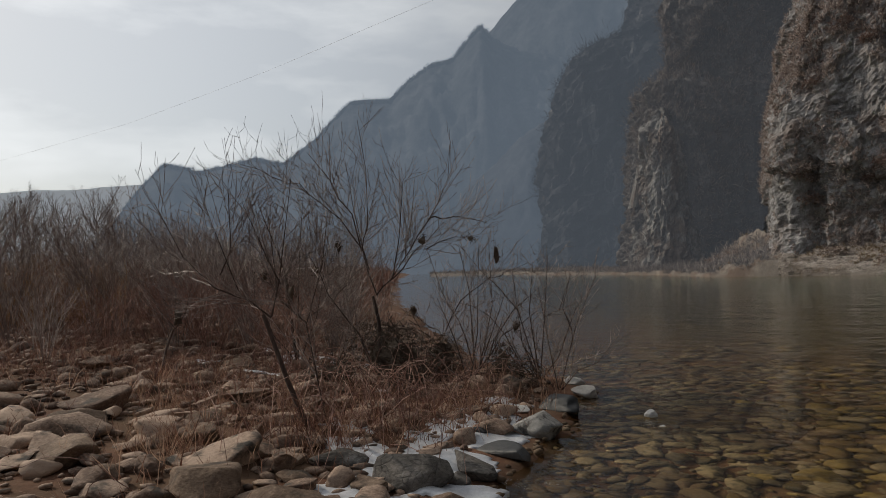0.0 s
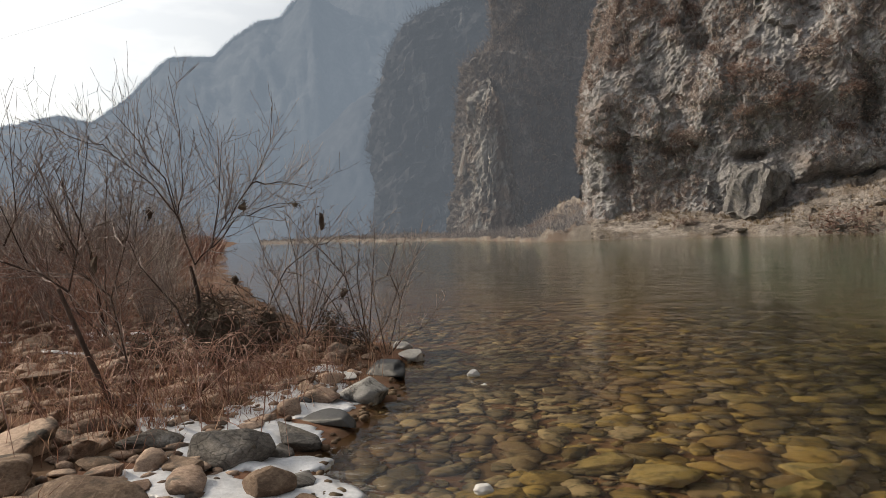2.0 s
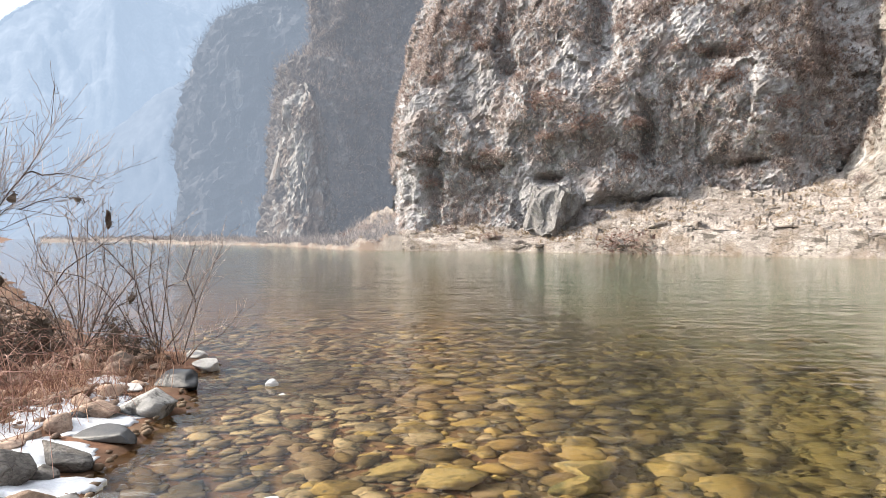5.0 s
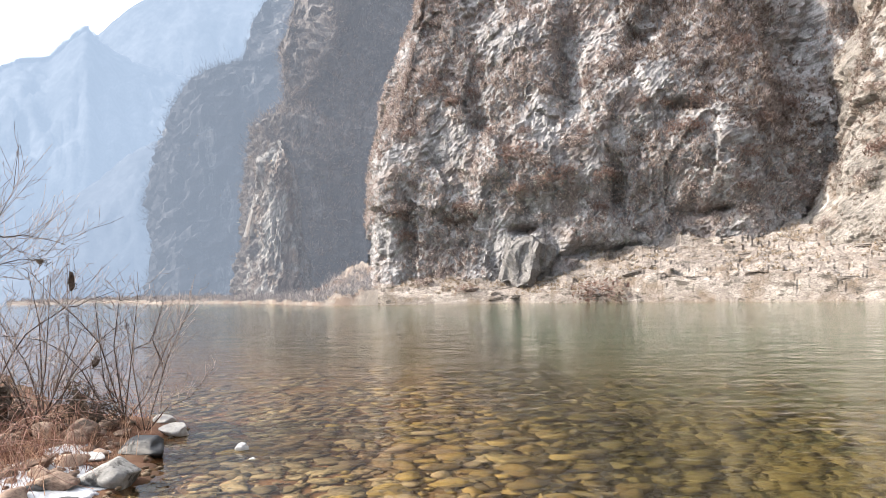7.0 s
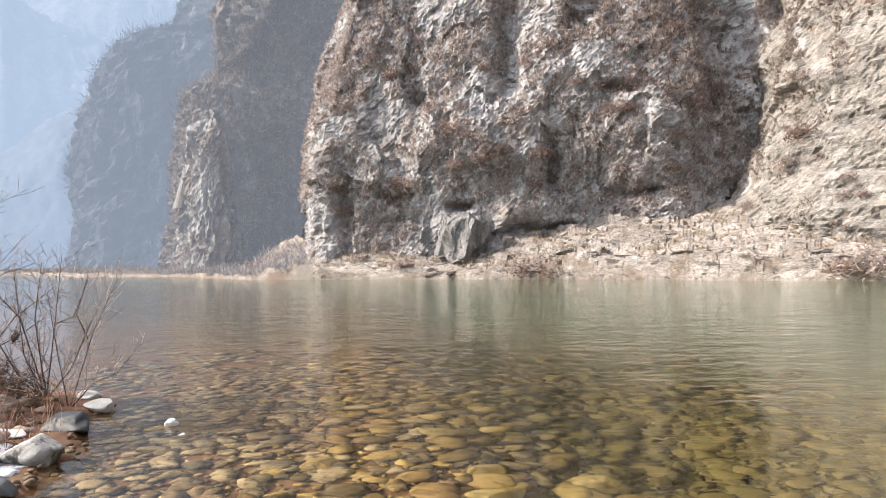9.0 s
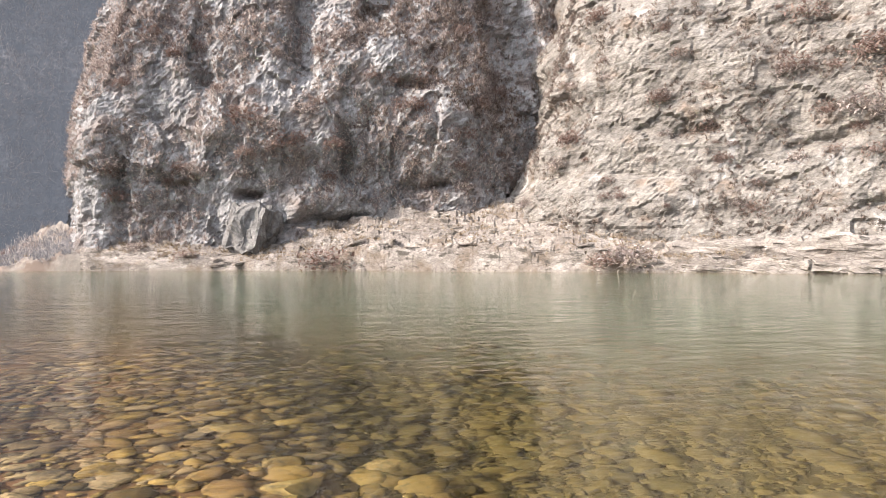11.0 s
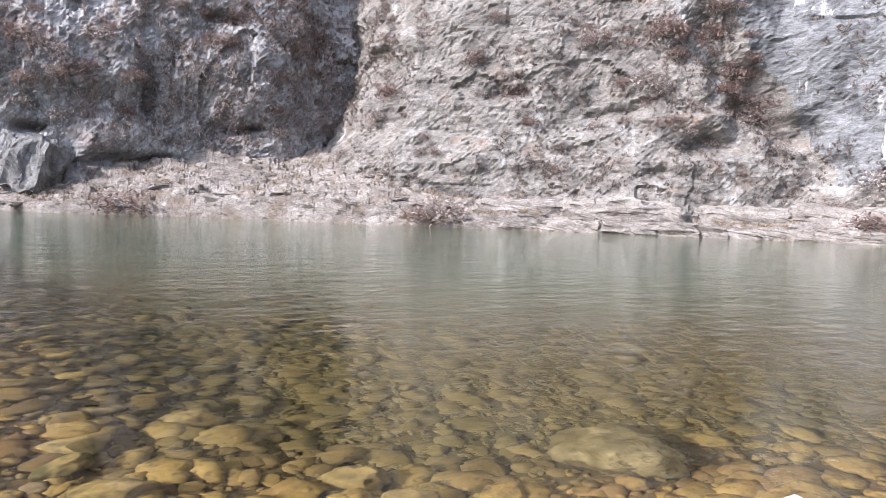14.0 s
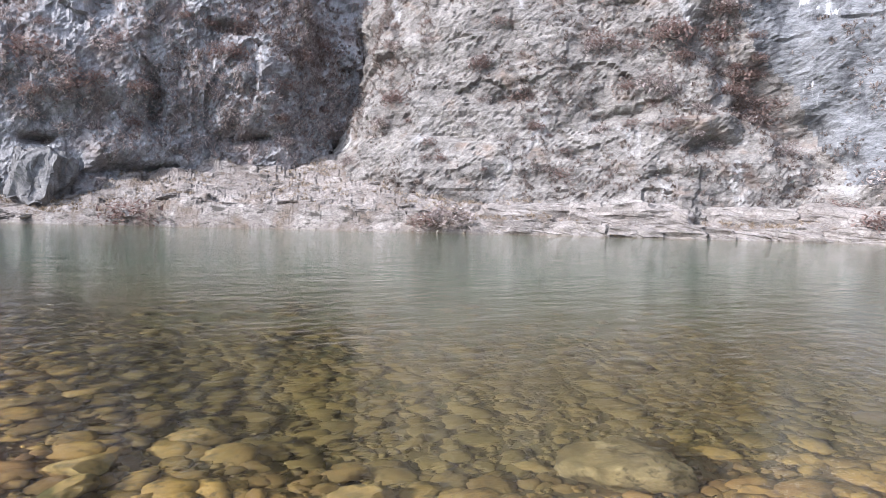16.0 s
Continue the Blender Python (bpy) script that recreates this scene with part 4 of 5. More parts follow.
for i, (x, y, w, h, dp, turn, z, mt, lab) in enumerate([
        (-1.70, 6.90, 0.14, 0.75, 0.8, 0, -0.01, M_WHITE, "small white stone standing out of the shallows"),
        (-1.51, 6.52, 0.07, 0.7, 0.8, 0, -0.03, M_WHITE, "small white stone standing out of the shallows"),
        (-0.95, 3.84, 0.12, 0.75, 0.8, 30, -0.025, M_WHITE, "small white stone on a sunken brown boulder"),
        (3.70, 1.55, 0.20, 0.5, 0.75, 20, -0.05, M_WHITE, "white stone standing out of the water"),
        (-0.92, 3.90, 0.46, 0.42, 0.8, 0, -0.20, M_BED, "sunken brown boulder under shallow water"),
        (3.78, 1.62, 0.85, 0.35, 0.6, 10, -0.30, M_BED, "broad sunken slab under shallow water"),
        (3.86, 2.80, 0.92, 0.72, 0.9, -50, -0.57, M_PALE, "large rounded pale tan boulder under water"),
        (-1.66, 6.92, 0.56, 0.42, 0.7, 15, -0.22, M_BED, "sunken brown stone below the surface"),
        (2.25, 3.46, 0.44, 0.72, 0.9, 0, -0.38, M_SUNK, "round yellow-brown boulder under water"),
        (0.75, 6.55, 0.70, 0.30, 0.6, 5, -0.42, M_SUNK, "flat yellow stone under water"),
        (0.01, 4.42, 0.46, 0.5, 0.75, 0, -0.30, M_SUNK, "smooth yellow stone under water"),
        (0.95, 4.72, 0.50, 0.5, 0.75, 10, -0.34, M_SUNK, "smooth yellow stone under water"),
        (1.86, 5.20, 0.54, 0.42, 0.7, -10, -0.38, M_SUNK, "smooth yellow stone under water"),
        (-0.65, 4.25, 0.36, 0.5, 0.75, 0, -0.28, M_BED, "smooth yellow stone under water"),
        (-0.27, 4.62, 0.44, 0.5, 0.75, 20, -0.30, M_SUNK, "smooth yellow stone under water"),
        (2.28, 2.94, 0.40, 0.6, 0.9, 60, -0.28, M_SUNK, "rounded yellow-brown stone under water"),
        (1.76, 5.23, 0.40, 0.4, 0.7, 0, -0.40, M_BED, "flat yellow stone under water"),
        (0.85, 4.40, 0.44, 0.5, 0.6, 30, -0.34, M_SUNK, "smooth yellow stone under water"),
        (4.21, 2.0, 0.50, 0.3, 0.6, 0, -0.28, M_BED, "flat yellow stone under water"),
        (1.86, 3.45, 0.42, 0.5, 0.7, 0, -0.30, M_BED, "rounded yellow-brown stone under water"),
        (2.83, 2.80, 0.36, 0.5, 0.7, 20, -0.28, M_BED, "rounded yellow-brown stone under water"),
        (1.01, 3.88, 0.46, 0.5, 0.6, -30, -0.30, M_SUNK, "smooth yellow stone under water"),
        (-0.24, 5.55, 0.36, 0.55, 0.9, 0, -0.33, M_BED, "blocky yellow stone under water")]):
    boulder(x, y, w, h, dp, turn, mt, lab, 500 + i, 0.2, z if i < 8 else None, 0, "stone", "single stones in the shallows", facets=0 if i == 6 or i < 4 else 4)

# ---- shore ice ----
ix, iy = np.arange(-9.0, -1.5, 0.025), np.arange(3.0, 10.6, 0.025)
IX, IY = np.meshgrid(ix, iy)
field = np.full(IX.shape, -1.0)
for cx, cy, rx, ry in [(-3.35, 4.5, 0.5, 0.24), (-2.95, 4.75, 0.4, 0.25), (-3.1, 5.2, 0.4, 0.35), (-3.1, 5.9, 0.42, 0.5), (-3.2, 6.6, 0.3, 0.4), (-2.7, 5.25, 0.32, 0.4), (-2.75, 5.75, 0.35, 0.4), (-2.6, 4.5, 0.4, 0.3), (-2.2, 3.98, 0.35, 0.35), (-2.05, 3.6, 0.4, 0.4), (-2.45, 3.4, 0.55, 0.35),
                       (-2.9, 3.6, 0.35, 0.35), (-1.85, 3.35, 0.32, 0.25), (-3.1, 4.15, 0.35, 0.3), (-3.9, 4.9, 0.4, 0.22), (-6.9, 8.3, 0.7, 0.3), (-6.1, 8.8, 0.7, 0.35), (-6.9, 7.7, 0.6, 0.22), (-6.5, 6.6, 0.5, 0.18), (-6.8, 9.9, 0.7, 0.3), (-5.6, 7.0, 0.45, 0.18), (-7.7, 9.1, 0.7, 0.22), (-5.2, 8.3, 0.4, 0.3), (-5.4, 7.5, 0.5, 0.25), (-6.0, 8.1, 0.55, 0.25), (-7.3, 8.3, 0.5, 0.25), (-8.3, 8.6, 0.6, 0.25), (-4.6, 6.4, 0.35, 0.2), (-7.6, 6.9, 0.5, 0.18)]:
    field = np.maximum(field, 1 - ((IX - cx) / rx) ** 2 - ((IY - cy) / ry) ** 2)
field += 0.9 * fbm(np.stack([IX.ravel(), IY.ravel(), 0 * IX.ravel()], 1) * 2.6, 4, 61).reshape(IX.shape)
inside = field > 0.3
LZ = land_height(IX.ravel(), IY.ravel()).reshape(IX.shape)
TOP = np.maximum(LZ, 0) + 0.004 + 0.014 * np.clip((field - 0.3) * 2.5, 0, 1) + 0.014 * np.clip((field - 0.3) * 2.5, 0, 1) * fbm(np.stack([IX.ravel(), IY.ravel(), 0 * IX.ravel()], 1) * 3.5, 4, 62).reshape(IX.shape) 
cell = inside[:-1, :-1] & inside[1:, :-1] & inside[:-1, 1:] & inside[1:, 1:]
part_of = np.zeros(cell.shape, int)
sheets = 0
for j0, i0 in zip(*np.nonzero(cell)):
    if part_of[j0, i0]:
        continue
    sheets += 1
    stack = [(j0, i0)]
    part_of[j0, i0] = sheets
    while stack:
        j, i = stack.pop()
        for jj, ii in ((j - 1, i), (j + 1, i), (j, i - 1), (j, i + 1)):
            if 0 <= jj < cell.shape[0] and 0 <= ii < cell.shape[1] and cell[jj, ii] and not part_of[jj, ii]:
                part_of[jj, ii] = sheets
                stack.append((jj, ii))
for k in range(1, sheets + 1):
    mine = part_of == k
    if mine.sum() < 40:
        continue
    bm = bmesh.new()
    top_v = {}
    def corner(j, i):
        if (j, i) not in top_v:
            top_v[j, i] = bm.verts.new((IX[j, i], IY[j, i], TOP[j, i])), bm.verts.new((IX[j, i], IY[j, i], min(TOP[j, i] - 0.012, LZ[j, i] - 0.01)))
        return top_v[j, i]
    for j, i in zip(*np.nonzero(mine)):
        ring = [corner(j, i), corner(j, i + 1), corner(j + 1, i + 1), corner(j + 1, i)]
        bm.faces.new([c[0] for c in ring])
        for e, (dj, di) in enumerate(((-1, 0), (0, 1), (1, 0), (0, -1))):
            jj, ii = j + dj, i + di
            if not (0 <= jj < cell.shape[0] and 0 <= ii < cell.shape[1] and mine[jj, ii]):
                a, b = ring[e], ring[(e + 1) % 4]
                bm.faces.new([b[0], a[0], a[1], b[1]])
    me = bpy.data.meshes.new("ice")
    bm.to_mesh(me)
    bm.free()
    me.polygons.foreach_set("use_smooth", [True] * len(me.polygons))
    tagged(solid("ice_sheet", me, M_ICE), "thin frosted white ice between the shore boulders", "ice", "ice sheets along the bank")


# ---- twigs, shrubs, grass ----
class Twigs:
    """Collects thin tapered tubes and blades into one mesh."""

    def __init__(self):
        self.v, self.f = [], []

    def tube(self, points, r0, r1, sides=3):
        p = [Vector(q) for q in points]
        n = len(self.v)
        for i, q in enumerate(p):
            t = (p[min(i + 1, len(p) - 1)] - p[max(i - 1, 0)]).normalized()
            a = t.orthogonal().normalized()
            b = t.cross(a)
            r = r0 + (r1 - r0) * i / (len(p) - 1)
            for k in range(sides):
                w = 2 * math.pi * k / sides
                self.v.append(tuple(q + r * (math.cos(w) * a + math.sin(w) * b)))
        for i in range(len(p) - 1):
            for k in range(sides):
                k2 = (k + 1) % sides
                self.f.append((n + i * sides + k, n + i * sides + k2, n + (i + 1) * sides + k2, n + (i + 1) * sides + k))

    def blade(self, base, tip, width, bend, r):
        b, t = Vector(base), Vector(tip)
        side = Vector((r.uniform(-1, 1), r.uniform(-1, 1), 0)).normalized() * width
        m = (b + t) / 2 + bend
        n = len(self.v)
        self.v += [tuple(b - side), tuple(b + side), tuple(m + side * 0.8), tuple(m - side * 0.8), tuple(t)]
        self.f += [(n, n + 1, n + 2, n + 3), (n + 3, n + 2, n + 4)]

    def mesh(self):
        return raw(np.array(self.v), self.f)


def limb(tw, r, points, r0, r1, level, density=7.0, reach=0.75, thin=0.0027, axis=None):
    """A limb along given points, with side shoots that fork again."""
    pts = resample(points, 0.12 if r0 > 0.01 else 0.2)
    pts[1:] += r.normal(0, 0.014 + 0.35 * r0, pts[1:].shape)
    (axis or tw).tube(pts, r0, r1, 6 if r0 > 0.012 else 3)
    if level == 0:
        return
    s = np.linalg.norm(np.diff(pts, axis=0), axis=1).sum()
    count = max(2, int(s * density * r.uniform(0.8, 1.2)))
    for k in range(count):
        u = 0.12 + 0.86 * (k + r.uniform(0, 0.9)) / count
        i = min(int(u * (len(pts) - 1)), len(pts) - 2)
        d = pts[i + 1] - pts[i]
        p0 = pts[i] + d * (u * (len(pts) - 1) - i)
        d /= np.linalg.norm(d) + 1e-9
        out = r.normal(size=3)
        out -= out @ d * d
        out /= np.linalg.norm(out)
        g = d * r.uniform(0.6, 1.1) + out * r.uniform(0.45, 1.0) + np.array([0, 0, r.uniform(-0.05, 0.35)])
        g /= np.linalg.norm(g)
        length = reach * r.uniform(0.4, 1.0) * (1.15 - 0.65 * u)
        sway = r.normal(0, 0.15, 3) * length
        q = [p0, p0 + g * length * 0.35 + sway * 0.3, p0 + g * length * 0.7 + sway * 0.7 + np.array([0, 0, 0.05 * length]), p0 + g * length + sway + np.array([0, 0, 0.14 * length])]
        rr = min(r0 + (r1 - r0) * u, 0.009) * 0.75
        limb(tw, r, q, max(rr * 0.8, thin), thin * 0.7, level - 1, density * 0.5, reach * 0.45, thin)


def shrub(x, y, limbs, unit, seed, label, trunk=0.03, density=7.0, reach=0.75, depth=0.35, level=2, z=None, name="shrub"):
    """A leafless shrub at a plan point; limbs are lists of sideways and upward steps across the line of sight, times unit."""
    r = np.random.RandomState(seed)
    base = float(land_height(np.array([x]), np.array([y]))[0]) - 0.04 if z is None else z
    top = tagged(new(name), label, "shrub", "leafless shrubs on the bank")
    top.location = (x, y, base)
    dd = math.hypot(x, y)
    right, away = np.array([y / dd, -x / dd, 0]), np.array([x / dd, y / dd, 0])
    ends = {}
    for steps in limbs:
        lean = r.uniform(-1, 1) * depth
        pts = []
        for a, b in steps:
            key = (a, b)
            up = -b * unit
            if key not in ends:
                ends[key] = right * a * unit + away * lean * max(0, up - 0.5) + np.array([0, 0, up])
            pts.append(ends[key])
        first = steps is limbs[0] and any(q[0] == steps[-1] for q in limbs[1:])
        axis, tw = Twigs(), Twigs()
        start = trunk if steps is limbs[0] or trunk < 0.015 else trunk * (0.5 if steps[0] == (0, 0) else 0.36)
        limb(tw, r, pts, start, trunk * 0.6 if first else 0.003, 0 if first else level, density, reach, 0.0027, axis)
        axis = solid("stem" if first else "limb", axis.mesh(), M_BARK, top)
        if not first:
            tagged(solid("twig_crown", tw.mesh(), M_TWIG, axis), kind="stuff")
    return top


shrub(-4.10, 4.65, [[(0, 0), (-31, -98), (-58, -173), (-61, -207)], [(-61, -207), (-112, -241), (-146, -282), (-160, -322), (-166, -410)], [(-112, -241), (-173, -258), (-200, -295), (-234, -370), (-255, -410)],
                    [(-61, -207), (-44, -261), (-27, -315), (-20, -383), (-24, -445)], [(-44, -261), (-85, -329), (-98, -410)], [(30, -5), (24, -105), (-3, -193), (17, -268), (44, -329), (51, -400)], [(-146, -282), (-120, -340), (-130, -430)], [(-3, -193), (-50, -240), (-70, -300), (-60, -380)]],
      0.0050, 1, "tall leafless willow shrub leaning over the stony bank", 0.026, 15.0, 0.95)
shrub(-5.10, 7.22, [[(0, 0), (2, -94), (-3, -151)], [(-3, -151), (-15, -196), (-27, -229), (-60, -283), (-120, -342), (-180, -366), (-235, -389)], [(-27, -229), (-48, -304), (-84, -363), (-120, -405)], [(-27, -229), (-15, -274), (-18, -345), (-21, -423), (-30, -453)],
                    [(-15, -196), (-36, -274), (-42, -351), (-54, -393)], [(-3, -151), (24, -178), (48, -220), (87, -279), (120, -339), (126, -405)], [(24, -178), (30, -214), (42, -274), (48, -351)], [(24, -178), (66, -226), (120, -247), (174, -247)], [(87, -279), (132, -285), (200, -271)],
                    [(42, 0), (96, -36), (144, -136), (204, -178), (265, -199)], [(0, 0), (-40, -94), (-90, -154), (-120, -224)], [(48, -220), (70, -294), (75, -364)]],
      0.00716, 2, "leafless willow shrub with spreading dark branches by the water", 0.031, 14.0, 1.05)
shrub(-3.39, 8.30, [[(0, 0), (-14, -45), (-20, -95), (-48, -150), (-96, -185), (-130, -240)], [(0, 0), (14, -50), (10, -110), (26, -165), (20, -215)], [(0, 0), (34, -38), (62, -90), (66, -130), (98, -160)], [(0, 0), (-40, -40), (-62, -100), (-110, -130), (-165, -140)], [(0, 0), (4, -70), (-16, -130), (-8, -200)], [(0, 0), (-22, -50), (-44, -120), (-40, -190)], [(10, -110), (40, -130), (54, -175)]],
      0.0075, 3, "small thin-stemmed leafless shrub at the water's edge", 0.010, 11.0, 0.65)
shrub(-4.3, 8.3, [[(0, 0), (-20, -80), (-60, -160), (-80, -230)], [(0, 0), (30, -90), (40, -180), (30, -250)], [(0, 0), (60, -110), (120, -170)], [(0, 0), (0, -100), (-20, -230)], [(0, 0), (-60, -80), (-130, -130)]], 0.0075, 4, "thin-stemmed leafless shrub in a drift tangle", 0.012, 10.0, 0.65)

shrub(-3.0, 7.9, [[(0, 0), (16, -45), (24, -100), (52, -140), (60, -185)], [(0, 0), (-8, -60), (-30, -110), (-26, -170)], [(0, 0), (30, -36), (66, -52), (96, -90)], [(0, 0), (-38, -40), (-70, -70), (-84, -120)], [(24, -100), (12, -140), (22, -190)]], 0.0075, 5, "low twiggy leafless shrub among wet stones", 0.008, 11.0, 0.55)
shrub(-3.9, 7.3, [[(0, 0), (-20, -70), (-50, -150)], [(0, 0), (15, -90), (10, -180), (20, -230)], [(0, 0), (50, -80), (110, -120)], [(0, 0), (-60, -60), (-120, -80)], [(0, 0), (30, -60), (60, -150)]], 0.007, 6, "low twiggy leafless shrub in a drift tangle", 0.011, 10.0, 0.6)
shrub(-6.6, 7.4, [[(0, 0), (-10, -90), (-30, -200), (-60, -290)], [(0, 0), (40, -110), (60, -220), (70, -300)], [(0, 0), (5, -130), (15, -310)], [(0, 0), (-60, -110), (-120, -190)]], 0.0078, 7, "upright leafless willow shrub on the stony bank", 0.022, 12.0, 0.8)


shrub(-7.35, 5.75, [[(0, 0), (10, -40), (22, -75)], [(22, -75), (40, -110), (45, -150)], [(22, -75), (0, -110), (-20, -140)]], 0.0078, 9, "broken leafless stem with litter caught on it", 0.02, 8.0, 0.4)


def thicket(seed, high, stems, spread, density=5.0, reach=0.5):
    """One mesh of many upright thin stems from one root."""
    r = np.random.RandomState(seed)
    tw = Twigs()
    for _ in range(stems):
        a, s, h = r.uniform(0, 6.3), spread * r.uniform(0.2, 1), high * r.uniform(0.6, 1)
        d = np.array([math.cos(a) * s, math.sin(a) * s, 0])
        limb(tw, r, [0.1 * d, 0.35 * d + [0, 0, 0.4 * h], 0.75 * d + [0, 0, 0.75 * h], d * 1.2 + [0, 0, h]], 0.0075 * high / 2.2, 0.003, 2, density, reach, 0.0034)
    return tw.mesh()


THICKETS = [thicket(31, 2.3, 17, 1.3, 4.4, 0.8), thicket(32, 2.0, 17, 1.5, 4.4, 0.8), thicket(33, 2.7, 16, 1.2, 4.6, 0.9), thicket(34, 1.6, 19, 0.9, 5.0, 0.7)]
for k, me in enumerate(THICKETS):
    me.materials.append(M_REDTWIG if k % 2 else M_TWIG)
r = np.random.RandomState(8)
for i in range(120):
    az = r.uniform(37, 63)
    dd = r.uniform(9.6, 14.5) if i < 26 else r.uniform(14, 36)
    x, y = polar(az, dd)
    if side_distance(np.array([x]), np.array([y]), SHORE)[0] > -0.6:
        continue
    z = float(land_height(np.array([x]), np.array([y]))[0])
    ob = solid("bank_shrub", THICKETS[i % 4], None)
    k = r.uniform(0.45, 0.75) if i < 26 else r.uniform(0.8, 1.15)
    ob.matrix_basis = pose(x, y, z - 0.05, 0, 0, r.uniform(0, 360)) @ Matrix.Diagonal((k, k, k, 1))
    tagged(ob, "leafless brown shrub thicket on the overgrown bank", "shrub", "leafless shrubs farther along the bank")


def bare_tree(seed, high):
    r = np.random.RandomState(seed)
    tr, tw = Twigs(), Twigs()
    lean = r.normal(0, 0.08, 2)
    pts = np.array([[lean[0] * h, lean[1] * h, h] for h in np.linspace(0, high * 0.75, 7)])
    pts[1:, :2] += r.normal(0, 0.05, (6, 2))
    tr.tube(pts, 0.011 * high, 0.004 * high, 6)
    for k in range(17):
        h = r.uniform(0.2, 0.75)
        p = np.array([np.interp(h * high, pts[:, 2], pts[:, j]) for j in range(3)])
        a = r.uniform(0, 6.3)
        s = high * r.uniform(0.18, 0.32)
        q = [p, p + [math.cos(a) * s * 0.4, math.sin(a) * s * 0.4, s * 0.6], p + [math.cos(a) * s * 0.75, math.sin(a) * s * 0.75, s * 1.3]]
        limb(tw, r, q, 0.0042 * high, 0.005, 2, 6.5, high * 0.17, 0.006)
    return tr.mesh(), tw.mesh()


TREES = [bare_tree(41, 5.0), bare_tree(42, 4.2), bare_tree(43, 5.6)]
for i, (az, dd, k) in enumerate([(60.5, 36, 1.0), (58.0, 40, 1.1), (55.8, 36, 0.95), (59.2, 33, 0.8), (56.6, 45, 1.0), (53.2, 38, 0.7), (50.4, 42, 0.8), (63.4, 42, 1.1), (48.2, 50, 0.8), (45.6, 40, 0.6), (58.8, 48, 1.1), (60.2, 58, 1.3), (54.8, 58, 1.1), (52, 62, 1.0), (54.0, 44, 1.0), (52.5, 40, 0.75), (62.5, 33, 1.0), (64.5, 38, 1.1), (49.5, 46, 0.75), (47, 42, 0.7), (57.0, 52, 1.1), (61.5, 50, 1.2), (44.5, 46, 0.7), (51, 56, 0.9), (66.5, 30, 0.9)]):
    x, y = polar(az, dd)
    z = float(land_height(np.array([x]), np.array([y]))[0])
    tree = tagged(new("bare_tree"), "leafless grey-brown riverside tree above dry reeds", "tree", "bare trees along the bank")
    tree.matrix_basis = pose(x, y, z - 0.05, 0, 0, 50 * i) @ Matrix.Diagonal((k, k, k, 1))
    solid("trunk", TREES[i % 3][0], M_TWIG, tree)
    solid("crown", TREES[i % 3][1], M_TWIG, tree)


def grass(spots, seed, high, width, lean, material, name, label, blades=9):
    """Tufts of dry blades as one mesh."""
    r = np.random.RandomState(seed)
    tw = Twigs()
    for x, y, z, k in spots:
        for _ in range(blades):
            bx, by = x + r.normal(0, 0.07 * k), y + r.normal(0, 0.07 * k)
            h = high * k * r.uniform(0.35, 1.0)
            tip = (bx + r.normal(0, lean * h), by + r.normal(0, lean * h), z + h * r.uniform(0.7, 1))
            tw.blade((bx, by, z - 0.02), tip, width * r.uniform(0.6, 1.3), Vector((r.normal(0, 0.12 * h), r.normal(0, 0.12 * h), 0.1 * h)), r)
    ob = solid(name, tw.mesh(), material)
    return tagged(ob, label, "dry grass", kind="stuff")


# dry grass between stones and round the shrubs
X, Y, r = jittered(-18, -2.6, 2.0, 18, 0.30, 21)
d, Z = -side_distance(X, Y, SHORE), land_height(X, Y)
n1 = fbm(np.stack([X, Y, 0 * X], 1) * 0.45, 3, 23)
ok = (d > 0.9) & (r.rand(len(X)) < 0.32 + 0.9 * n1 + 0.08 * np.clip(d - 2.5, 0, 8) - 0.45 * ((X > -7.6) & (X < -4.4) & (Y > 6.2) & (Y < 10.2)))
grass([(x, y, z, r.uniform(0.5, 1.3)) for x, y, z in zip(X[ok], Y[ok], Z[ok])], 22, 0.32, 0.003, 0.5, M_GRASS, "bank_grass", "thin rust-brown dry grass between the bank stones", 13)
clumps = []
for cx, cy, sx, sy, count in ((-4.1, 6.3, 0.5, 0.8, 34), (-3.6, 7.4, 0.45, 0.7, 50), (-5.0, 5.6, 0.6, 0.5, 20), (-3.55, 5.4, 0.3, 0.45, 30), (-3.2, 6.2, 0.2, 0.3, 40), (-5.6, 7.8, 0.8, 0.7, 12), (-3.9, 4.5, 0.4, 0.3, 40), (-4.6, 3.6, 0.25, 0.2, 26), (-5.6, 5.0, 0.6, 0.5, 36), (-7.2, 5.6, 0.9, 0.6, 50), (-4.9, 4.6, 0.5, 0.4, 40)):
    for _ in range(count):
        clumps.append((cx + r.normal(0, sx), cy + r.normal(0, sy)))
c = np.array(clumps)
cz, cd = land_height(c[:, 0], c[:, 1]), -side_distance(c[:, 0], c[:, 1], SHORE)
grass([(x, y, z, r.uniform(0.6, 1.3)) for (x, y), z, q in zip(c, cz, cd) if q > 0.25], 24, 0.36, 0.0028, 0.4, M_GRASS, "shrub_grass", "tangled dry brown grass round the shrub stems", 11)

